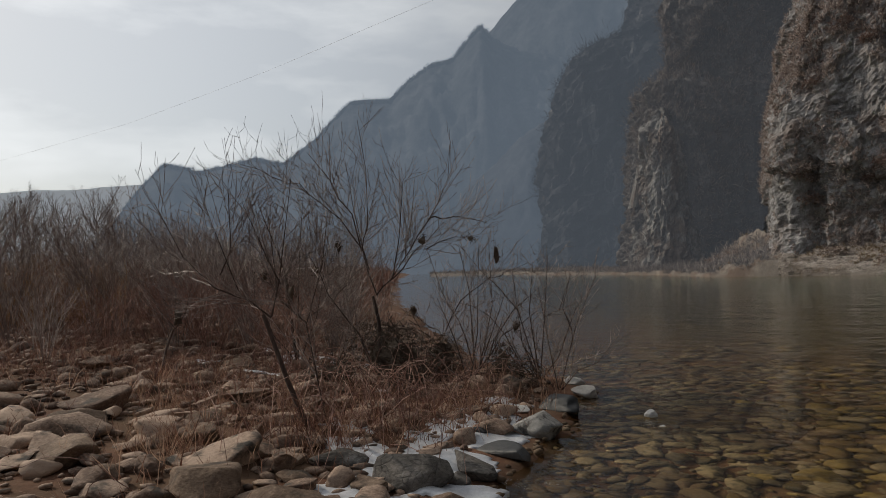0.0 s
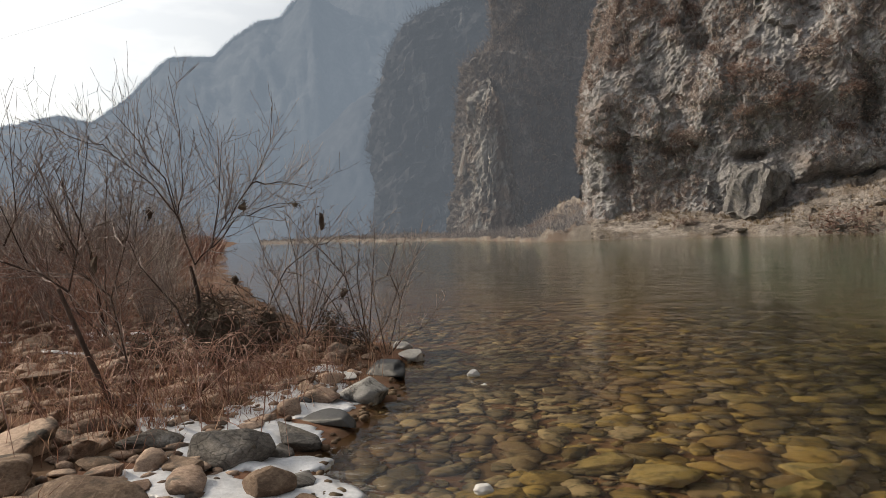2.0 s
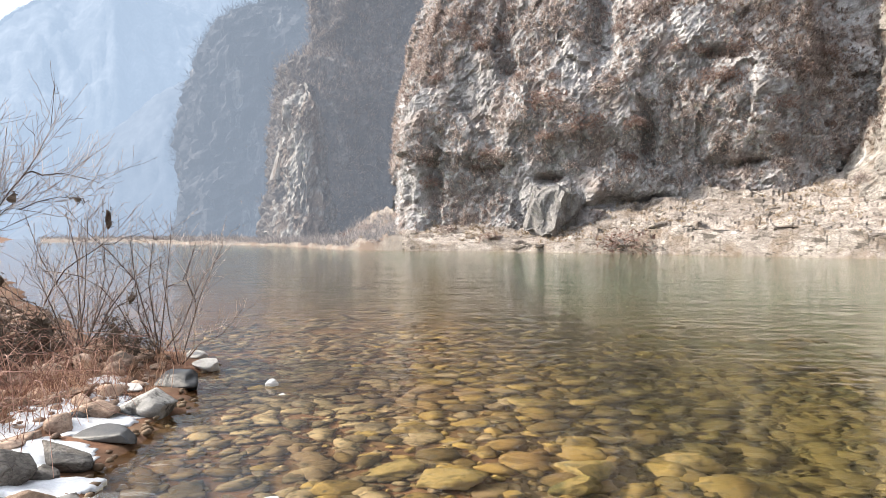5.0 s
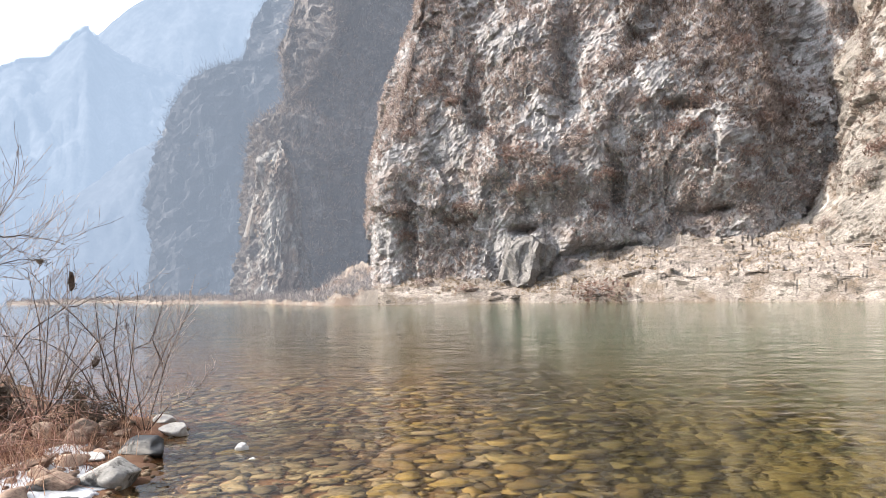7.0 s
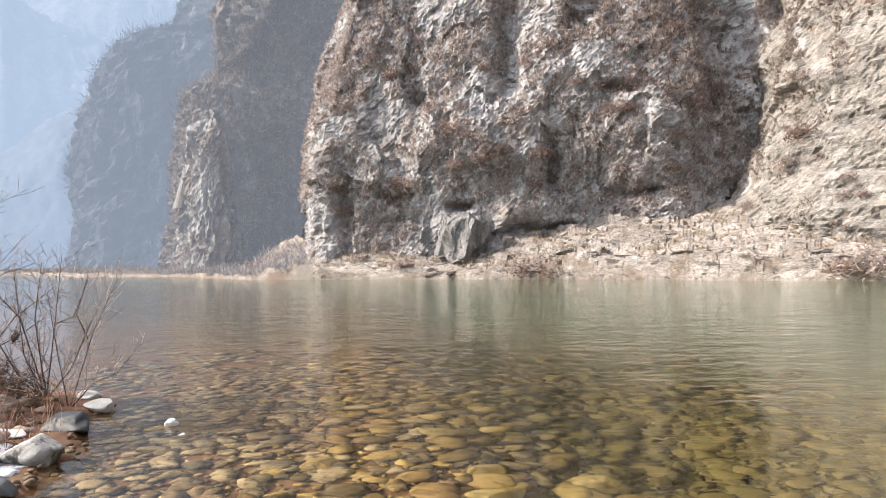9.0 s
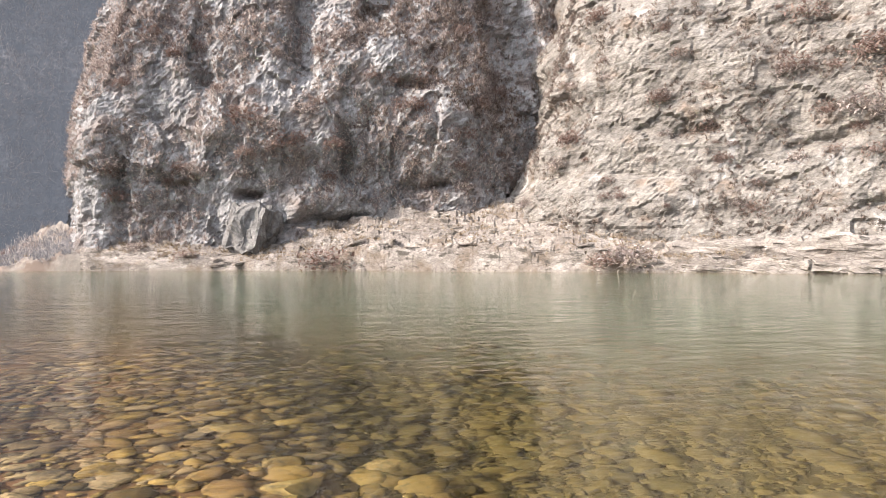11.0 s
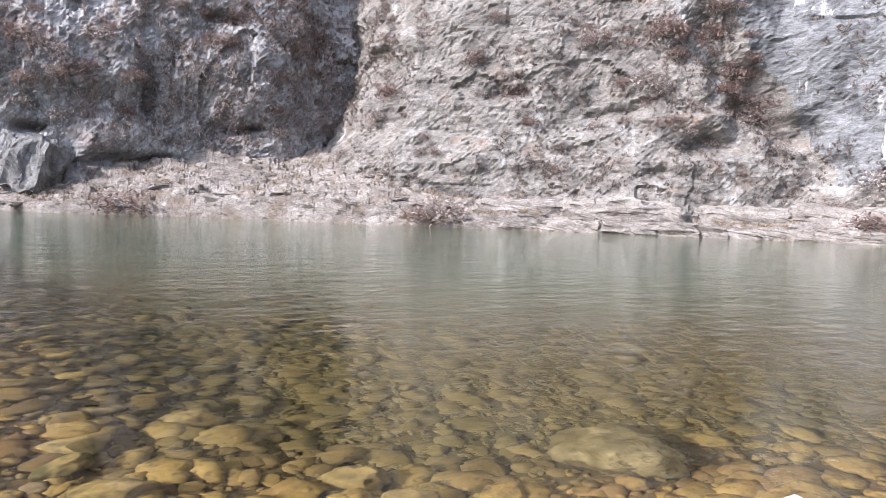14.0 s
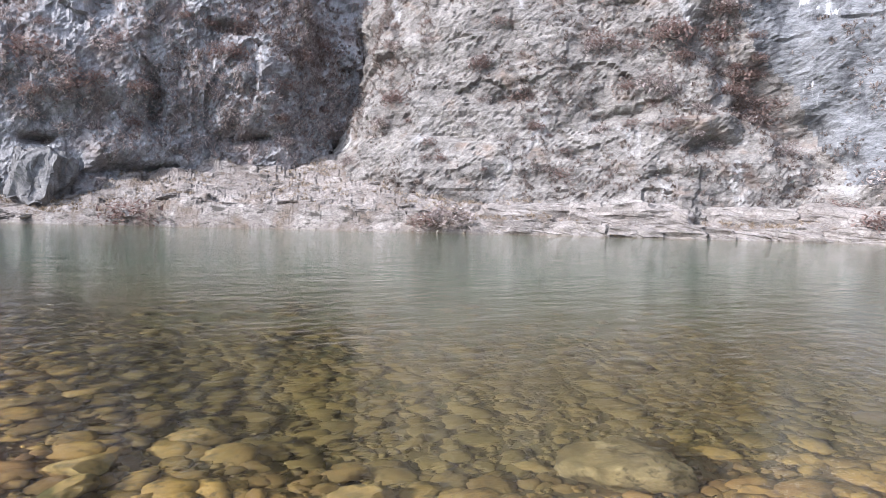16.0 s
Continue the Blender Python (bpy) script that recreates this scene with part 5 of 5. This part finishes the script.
X, Y, r = jittered(-13, -4.5, 3.5, 10, 0.24, 31)
d, Z = -side_distance(X, Y, SHORE), land_height(X, Y)
az, dist = np.degrees(np.arctan2(-X, Y)), np.hypot(X, Y)
n1 = fbm(np.stack([X, Y, 0 * X], 1) * 0.6, 3, 33)
ok = (d > 1.2) & (az > 38) & (r.rand(len(X)) < np.clip((dist - 6.2) / 2.4, 0, 1) * (0.6 + 0.9 * n1) + 0.5 * (n1 > 0.35) * (dist > 4.5))
grass([(x, y, z, r.uniform(0.6, 1.3)) for x, y, z in zip(X[ok], Y[ok], Z[ok])], 34, 0.4, 0.0026, 0.55, M_REDTWIG, "stone_field_weeds", "low red-brown dry weeds over the stony bank", 14)

# overgrown field farther left
X, Y, r = jittered(-48, -8, 6, 46, 0.42, 25)
d, Z = -side_distance(X, Y, SHORE), land_height(X, Y)
az = np.degrees(np.arctan2(-X, Y))
dist = np.hypot(X, Y)
n1 = fbm(np.stack([X, Y, 0 * X], 1) * 0.2, 3, 26)
ok = (d > 0.35) & (az > 33.5) & (az < 72) & (dist > np.where(az > 44, 8.2, 9.8)) & (dist < 46) & (r.rand(len(X)) < 0.85 + n1)
grass([(x, y, z, r.uniform(0.6, 1.25) * (1 + 0.5 * q) * min(1, 0.35 + 0.04 * max(w - 9.8, 0))) for x, y, z, q, w in zip(X[ok], Y[ok], Z[ok], n1[ok], dist[ok])], 27, 0.5, 0.005, 0.6, M_REDTWIG, "brush_field", "dense dry brown brush and weeds over the bank", 8)
ok = (az > 54) & (az < 75) & (dist > 17) & (dist < 30)
grass([(x, y, z, r.uniform(0.8, 1.2)) for x, y, z in zip(X[ok], Y[ok], Z[ok])], 28, 2.0, 0.012, 0.14, M_REED, "reed_stand", "tall orange-brown dry reeds", 9)


X, Y, r = jittered(-110, -14, 22, 120, 1.1, 29)
d, Z = -side_distance(X, Y, SHORE), land_height(X, Y)
az, dist = np.degrees(np.arctan2(-X, Y)), np.hypot(X, Y)
ok = (d > 0.5) & (az > 26) & (az < 68) & (dist > 40) & (dist < 125)
grass([(x, y, z, r.uniform(0.7, 1.3)) for x, y, z in zip(X[ok], Y[ok], Z[ok])], 30, 2.2, 0.028, 0.35, M_REDTWIG, "far_brush_field", "dry brown brush farther up the bank", 12)


def tangle(x, y, z, w, h, seed, label, count=190):
    """A drift tangle: litter and bent stalks caught round stems."""
    r = np.random.RandomState(seed)
    v, f = stone_mesh(3, seed, 1.0, 0.6)
    top = tagged(new("drift_tangle"), label, "flood debris", "flood debris in the shrubs")
    top.location = (x, y, z)
    v = v * np.array([w * 0.7, w * 0.7, h * 0.75]) + [0, 0, h * 0.3]
    v += 0.22 * w * np.stack([fbm(v * 14, 2, seed), fbm(v * 14, 2, seed + 1), fbm(v * 14, 2, seed + 2)], 1)
    v = v * 0.8
    solid("litter", raw(v, f, False), M_DEBRIS, top)
    tw = Twigs()
    for _ in range(count):
        p = np.array([r.normal(0, w * 0.3), r.normal(0, w * 0.3), r.uniform(-0.1, 0.8) * h])
        g = r.normal(size=3) * [1, 1, 0.8]
        g = g / np.linalg.norm(g) * w * r.uniform(0.3, 0.8)
        tw.tube([p - g * 0.5, p + r.normal(0, 0.06 * w, 3), p + g * 0.5 + [0, 0, -0.1 * w]], 0.0045, 0.002, 3)
    tagged(solid("stalk_mass", tw.mesh(), M_DEBRIS, top), kind="stuff")
    return top


for x, y, z, w, h, s in ((-4.26, 7.3, 0.2, 0.42, 0.65, 1), (-3.5, 7.7, 0.05, 0.6, 0.42, 2), (-4.7, 7.0, 0.25, 0.7, 0.75, 3), (-4.2, 6.4, 0.2, 0.6, 0.4, 4), (-5.3, 7.6, 0.3, 0.5, 0.7, 5), (-3.75, 7.9, 0.15, 0.3, 0.55, 6), (-5.0, 6.2, 0.25, 0.5, 0.35, 7)):
    tangle(x, y, z, w, h, 600 + s, "dark flood litter and stalks caught round shrub stems")
for x, y, z, w, h, s in ((-3.93, 6.36, 1.80, 0.09, 0.11, 1), (-3.69, 7.06, 1.83, 0.11, 0.06, 2), (-3.22, 6.73, 1.55, 0.07, 0.26, 3), (-5.0, 6.3, 1.75, 0.10, 0.12, 4), (-4.4, 6.9, 1.0, 0.09, 0.12, 5), (-5.6, 6.6, 1.5, 0.08, 0.10, 6), (-3.4, 7.6, 0.75, 0.08, 0.14, 7), (-5.2, 5.3, 1.45, 0.1, 0.1, 8), (-7.16, 5.85, 0.95, 0.16, 0.26, 9), (-5.08, 5.55, 1.2, 0.1, 0.28, 10)):
    tangle(x, y, z, w * 1.4, h * 1.3, 620 + s, "small dark clump of flood litter hung in the twigs", 14)

# long curved vines across the shrubs
tw = Twigs()
for k in range(370):
    x, y = (-4.4 + r.normal(0, 0.8), 6.5 + r.normal(0, 1.0)) if k < 130 else (-3.75 + r.normal(0, 0.35), 5.3 + r.normal(0, 0.75)) if k < 330 else (-6.2 + r.normal(0, 1.3), 7.6 + r.normal(0, 1.4))
    if side_distance(np.array([x]), np.array([y]), SHORE)[0] > -0.3:
        continue
    z = float(land_height(np.array([x]), np.array([y]))[0])
    a, l, h = r.uniform(0, 6.3), r.uniform(0.3, 1.1), r.uniform(0.08, 0.6)
    p = np.array([x, y, z])
    g = np.array([math.cos(a), math.sin(a), 0]) * l
    t = np.linspace(0, 1, 7)
    tw.tube([p + g * u + [0, 0, h * math.sin(math.pi * u * r.uniform(0.7, 1.0))] for u in t], 0.004, 0.002, 3)
tagged(solid("vine_tangle", tw.mesh(), M_REDTWIG), "bent dry vines tangled through the bank shrubs", "vines", kind="stuff")



# ---- brush on the cliffs ----
def brush(P, seed, count, size, material, name, label, zmax, zmin=0.5, blades=14, patch=0.12, cut=0.0, width=0.03, bare=()):
    """Leafless bushes rooted all over a rock face, in patches, as one mesh."""
    r = np.random.RandomState(seed)
    n, m, _ = P.shape
    du = np.gradient(P, axis=1)
    dv = np.gradient(P, axis=0)
    N = np.cross(du, dv).reshape(-1, 3)
    N /= np.linalg.norm(N, axis=1)[:, None] + 1e-9
    Q = P.reshape(-1, 3)
    pick = r.randint(0, len(Q), count * 6)
    pick = pick[(Q[pick, 2] < zmax) & (Q[pick, 2] > zmin)]
    keep = fbm(Q[pick] * patch, 3, seed + 1) + 0.25 * N[pick, 2] + r.normal(0, 0.15, len(pick)) > cut
    a = np.degrees(np.arctan2(-Q[pick, 0], Q[pick, 1]))
    for a0, a1, z1 in bare:
        keep &= ~((a > a0) & (a < a1) & (Q[pick, 2] < z1) & (r.rand(len(pick)) < 0.85))
    pick = pick[keep][:count]
    c = np.repeat(Q[pick], blades, 0)
    nn = np.repeat(N[pick], blades, 0)
    s = np.repeat(size * (0.45 + r.rand(len(pick)) ** 2 * 1.1), blades)[:, None]
    g = nn * r.uniform(0.1, 0.9, (len(c), 1)) + np.array([0, 0, 1.0]) * r.uniform(0.1, 1.0, (len(c), 1)) + r.normal(0, 0.55, c.shape)
    g /= np.linalg.norm(g, axis=1)[:, None]
    base = c + r.normal(0, 0.18, c.shape) * s
    tip = base + g * s * r.uniform(0.5, 1.0, (len(c), 1))
    side = np.cross(g, r.normal(size=c.shape))
    side /= np.linalg.norm(side, axis=1)[:, None] + 1e-9
    w = width * (0.6 + r.rand(len(c), 1))
    mid = (base + tip) / 2 + r.normal(0, 0.1, c.shape) * s
    V = np.stack([base, mid + side * w, tip, mid - side * w], 1).reshape(-1, 3)
    F = (np.arange(len(c))[:, None] * 4 + np.arange(4)).tolist()
    ob = solid(name, raw(V, F, False), material)
    return tagged(ob, label, "shrubs", kind="stuff")


brush(WALL_P, 1, 21000, 0.46, M_BRUSH, "wall_brush", "leafless brown brush rooted in the grey cliff wall", 37, 1.2, 14, 0.16, -0.12, 0.034, [(1.5, 4.4, 9), (-18, -5, 4.5)])
# real brush, set denser and darker here to paint in the recess's shade
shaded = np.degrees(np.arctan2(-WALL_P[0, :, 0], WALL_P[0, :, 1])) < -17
brush(WALL_P[:, shaded], 9, 2400, 0.55, M_DRYBRUSH, "ledge_brush", "dense brush on the upper cliff wall, its dark brown also painting in shade", 40, 13, 16, 0.14, -0.05, 0.03)
brush(BUTT_P, 2, 8000, 0.38, M_DRYBRUSH, "buttress_brush", "sparse dry brush on the tan buttress", 30, 2.5, 14, 0.25, 0.12, 0.03)
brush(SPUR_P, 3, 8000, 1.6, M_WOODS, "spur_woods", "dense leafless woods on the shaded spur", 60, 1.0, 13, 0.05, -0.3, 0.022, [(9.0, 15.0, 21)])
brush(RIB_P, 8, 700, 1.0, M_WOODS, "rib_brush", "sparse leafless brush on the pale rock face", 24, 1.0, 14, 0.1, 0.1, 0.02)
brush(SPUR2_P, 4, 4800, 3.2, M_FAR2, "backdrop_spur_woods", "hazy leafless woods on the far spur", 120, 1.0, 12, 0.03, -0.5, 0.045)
brush(APRON_P[10:], 5, 4200, 0.3, M_TUFT, "far_bank_grass", "dry tan grass tufts on the far bank", 8, 0.5, 18, 0.22, 0.12, 0.017)


upstream = fa > 4
brush(APRON_P[3:, upstream], 6, 2000, 0.9, M_WOODS, "upstream_bank_grass", "dry brown grass along the far bank upstream", 8, 0.15, 16, 0.08, -0.3, 0.02)


def rust_shrub(seed, s):
    """A small rounded shrub with withered leaves still on its twigs."""
    r = np.random.RandomState(seed)
    tw = Twigs()
    for _ in range(16):
        g = r.normal(size=3) * [1, 1, 0.6] + [0, 0, 0.7]
        g = g / np.linalg.norm(g) * r.uniform(0.5, 1.0) * s
        tw.tube([(0, 0, 0), g * 0.5 + r.normal(0, 0.06, 3), g], 0.02, 0.006, 3)
    lv = Twigs()
    for _ in range(460):
        g = r.normal(size=3) * [1, 1, 0.65] + [0, 0, 0.6]
        p = g / np.linalg.norm(g) * s * r.uniform(0.35, 1.0)
        lv.blade(p, p + r.normal(0, 0.1, 3), 0.045, Vector((0, 0, 0.02)), r)
    return tw.mesh(), lv.mesh()


RUST = [rust_shrub(61, 1.0), rust_shrub(62, 0.9), rust_shrub(63, 1.1)]


def on_face(P, az, el):
    """The point of a rock face seen from the river's near side under these angles."""
    d = P.reshape(-1, 3) - np.array([0, 0, 1.5])
    a = np.degrees(np.arctan2(-d[:, 0], d[:, 1]))
    e = np.degrees(np.arctan2(d[:, 2], np.hypot(d[:, 0], d[:, 1])))
    i = np.argmin((a - az) ** 2 + (e - el) ** 2)
    return P.reshape(-1, 3)[i]


r = np.random.RandomState(19)
more = [(r.uniform(-64, -33), r.uniform(2.8, 18), r.uniform(0.35, 0.8), 1) for _ in range(46)] + [(r.uniform(-63, -52), r.uniform(6, 17), r.uniform(0.6, 1.3), 1) for _ in range(22)] + [(r.uniform(-29, 2), r.uniform(4, 20), r.uniform(0.6, 1.4), 0) for _ in range(40)]
for i, (az, el, k, face) in enumerate(more + [(-55.24, 9.92, 1.88, 1), (-56.25, 13.57, 2.11, 1), (-51.19, 13.07, 1.41, 1), (-41.45, 11.91, 1.17, 1), (-34.75, 8.84, 1.41, 1), (-44.98, 9.21, 1.17, 1), (-51.13, 6.7, 0.94, 1), (-38.57, 4.34, 0.7, 1), (-37.19, 4.29, 0.59, 1), (-31.06, 3.79, 1.06, 1), (-61.29, 10.41, 1.64, 1), (-62.69, 7.15, 1.64, 1), (-64.77, 4.69, 1.41, 1), (-59.51, 13.25, 1.88, 1), (-48.44, 3.1, 0.94, 1), (-71.29, 2.75, 1.64, 1), (-41.6, 11.74, 1.29, 1), (-51.89, 16.5, 1.64, 1), (-50.4, 13.01, 1.17, 1), (-36.87, 18.14, 1.41, 1), (-8.2, 10.22, 2.11, 0), (-13.03, 11.07, 1.64, 0), (-28.68, 12.51, 1.64, 0), (-29.57, 5.74, 1.17, 0), (-31.17, 3.65, 1.17, 0), (-22.18, 11.68, 1.41, 0), (-11.25, 8.36, 1.88, 0), (-16.18, 8.47, 1.41, 0), (1.14, 4.07, 1.41, 0), (3.0, 7.29, 1.17, 0), (-25.87, 5.31, 1.17, 0), (-61.05, 9.31, 1.41, 1), (-63.87, 7.95, 1.41, 1), (-33.69, 7.03, 1.06, 1), (-46.11, 6.99, 0.94, 1)]):
    p = on_face(BUTT_P if face else WALL_P, az, el)
    top = tagged(new("cliff_shrub"), "rust-brown withered shrub rooted on a cliff ledge", "shrub", "rust-brown shrubs on the cliffs")
    top.matrix_basis = pose(float(p[0]), float(p[1]), float(p[2]) - 0.1, 0, 0, 77 * i) @ Matrix.Diagonal((k * 1.1, k * 1.1, k * 0.85, 1))
    solid("branchwork", RUST[i % 3][0], M_BRUSH, top)
    solid("foliage", RUST[i % 3][1], M_RUST if i % 3 else M_BRUSH, top)


# tan bushes at the far waterline
for i, (az, el, k) in enumerate([(-38.97, -0.73, 1.97), (-37.23, -0.82, 1.31), (-14.79, -0.93, 1.97), (-0.39, 0.3, 1.09), (-70.87, -0.4, 1.75), (-3.98, -0.37, 0.88), (6.22, 0.3, 1.31), (7.58, -0.09, 1.31), (-68.71, 0.71, 1.09)]):
    p = on_face(APRON_P, az, el)
    top = tagged(new("waterline_bush"), "dry tan bush at the foot of the cliff", "bush", "dry bushes along the far waterline")
    top.matrix_basis = pose(float(p[0]), float(p[1]), float(p[2]) - 0.1, 0, 0, 61 * i) @ Matrix.Diagonal((k * 1.3, k * 1.3, k * 0.8, 1))
    solid("branchwork", RUST[i % 3][0], M_BRUSH, top)
    solid("foliage", RUST[i % 3][1], M_TUFT, top)

# ---- rocks on the far bank ----
def block(name, x, y, z, size, turn, tilt, material, label, seed, category="rock", group="", rough=0.17, cuts=9, chips=0.0):
    """An angular rock with chipped edges."""
    bm = bmesh.new()
    bmesh.ops.create_cube(bm, size=1.0)
    bmesh.ops.subdivide_edges(bm, edges=bm.edges[:], cuts=cuts, use_grid_fill=True)
    v = np.array([w.co[:] for w in bm.verts])
    f = [[w.index for w in q.verts] for q in bm.faces]
    bm.free()
    u = v / np.linalg.norm(v, axis=1)[:, None] * 0.62
    v = v * 0.72 + u * 0.28
    v += rough * np.stack([fbm(v * 2.2, 4, seed + k) for k in range(3)], 1)
    v += chips * (v / np.linalg.norm(v, axis=1)[:, None]) * blocks(v * 4.0, seed + 5)[:, None]
    v[:, 0] *= 1 - 0.25 * v[:, 2]
    ob = solid(name, raw(v * np.array(size), f, False), material)
    ob.matrix_basis = pose(x, y, z, tilt, tilt * 0.5, turn)
    return tagged(ob, label, category, group)


M_CAVE = surface("dark_boulder_rock", [(0.085, 0.08, 0.077), (0.17, 0.16, 0.152), (0.31, 0.295, 0.28)], 1.4, (1, 1, 1), 0.9, 0.8, 0.12, 6, rib=0.4, cracks=0.4)
x, y = polar(-8.9, 65.2)
block("cliff_boulder", x, y, 3.5, (3.7, 3.5, 4.4), 52, 12, M_CAVE, "huge square grey boulder leaning below the cliff", 7, "boulder", rough=0.13, cuts=18, chips=0.02)
r = np.random.RandomState(12)
for i in range(84):
    az = -2 - i * 0.55 + r.uniform(-0.5, 0.5)
    d0a, d1a = float(by_angle(FAR_SHORE[2:-1], az)), float(by_angle(BACK, az))
    u = r.uniform(0.03, 0.2) if i % 3 else r.uniform(0.2, 0.85)
    x, y = polar(az, d0a + u * (d1a - d0a))
    j = np.argmin((AX - x) ** 2 + (AY - y) ** 2)
    s = 0.25 + 0.5 * r.rand() ** 2
    block("shore_rock", x, y, float(AZ.ravel()[j]) - 0.1, (s * r.uniform(1.4, 3.0), s * 1.2, s * r.uniform(0.4, 0.6)), az + r.uniform(-25, 25), r.uniform(-8, 8), M_APRON, "pale angular rock on the far waterline shelf", 700 + i, group="rocks along the far bank")

M_SHELF = surface("water_worn_shelf_rock", [(0.12, 0.10, 0.086), (0.265, 0.231, 0.203), (0.44, 0.393, 0.355)], 1.4, (0.8, 0.8, 1.6), 0.88, 1.0, 0.1, 5, [((0.16, 0.13, 0.11), 0.7, 0.6, 0.07, (1, 1, 1.5))], cracks=0.5, rib=0.4, grit=0.8)
# jointed bedrock slabs that step out of the water below the buttress
r = np.random.RandomState(33)
for i in range(44):
    az = -45 - (i % 22) * 1.3 + r.uniform(-0.4, 0.4)
    d0a, d1a = float(by_angle(FAR_SHORE[2:-1], az)), float(by_angle(BACK, az))
    row = i // 22
    x, y = polar(az, d0a + (0.6 + 0.6 * r.rand() if row == 0 else 2.0 + 1.2 * r.rand()))
    long, high = r.uniform(3.0, 6.0), r.uniform(0.9, 1.6) if row == 0 else r.uniform(1.5, 2.4)
    if row and r.rand() < 0.35:
        continue
    block("shelf_slab", x, y, 0.2 + (0.75 + 0.5 * r.rand()) * row, (long, r.uniform(1.6, 2.8), high * r.uniform(0.7, 1.1)), az + r.uniform(-9, 9), r.uniform(-10, 14), M_SHELF, "pale water-worn bedrock slab at the waterline", 800 + i, group="bedrock slabs along the far waterline", rough=0.13)

# crest trees on the far ridge
r = np.random.RandomState(14)
tw = Twigs()
for _ in range(1500):
    az = r.uniform(24.3, 53.5)
    el = float(np.interp(-az, [-a for a, _ in RIDGE], [b for _, b in RIDGE]))
    dd = 600 - r.uniform(0, 25)
    x, y = polar(az, dd)
    z = dd * math.tan(radians(el)) - 4
    h = r.uniform(3.5, 6.5)
    for _ in range(6):
        tw.blade((x + r.normal(0, 0.6), y, z), (x + r.normal(0, 2.2), y, z + h * r.uniform(0.6, 1)), 0.16, Vector((r.normal(0, 1.2), 0, 0.8)), r)
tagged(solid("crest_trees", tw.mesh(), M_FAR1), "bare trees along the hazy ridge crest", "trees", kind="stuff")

# overhead cable across the valley
tw = Twigs()
pts = [(-900, 230, 60), (-131, 72.2, 24.0), (-87, 66, 24.1), (-53, 58, 24.2), (-28, 51, 24.4), (10, 43.5, 25.4), (48, 36.5, 27.0)]
tw.tube(resample(pts, 4.0), 0.010, 0.010, 5)
tagged(solid("overhead_cable", tw.mesh(), M_WIRE), "thin grey overhead cable slung across the valley", "cable")
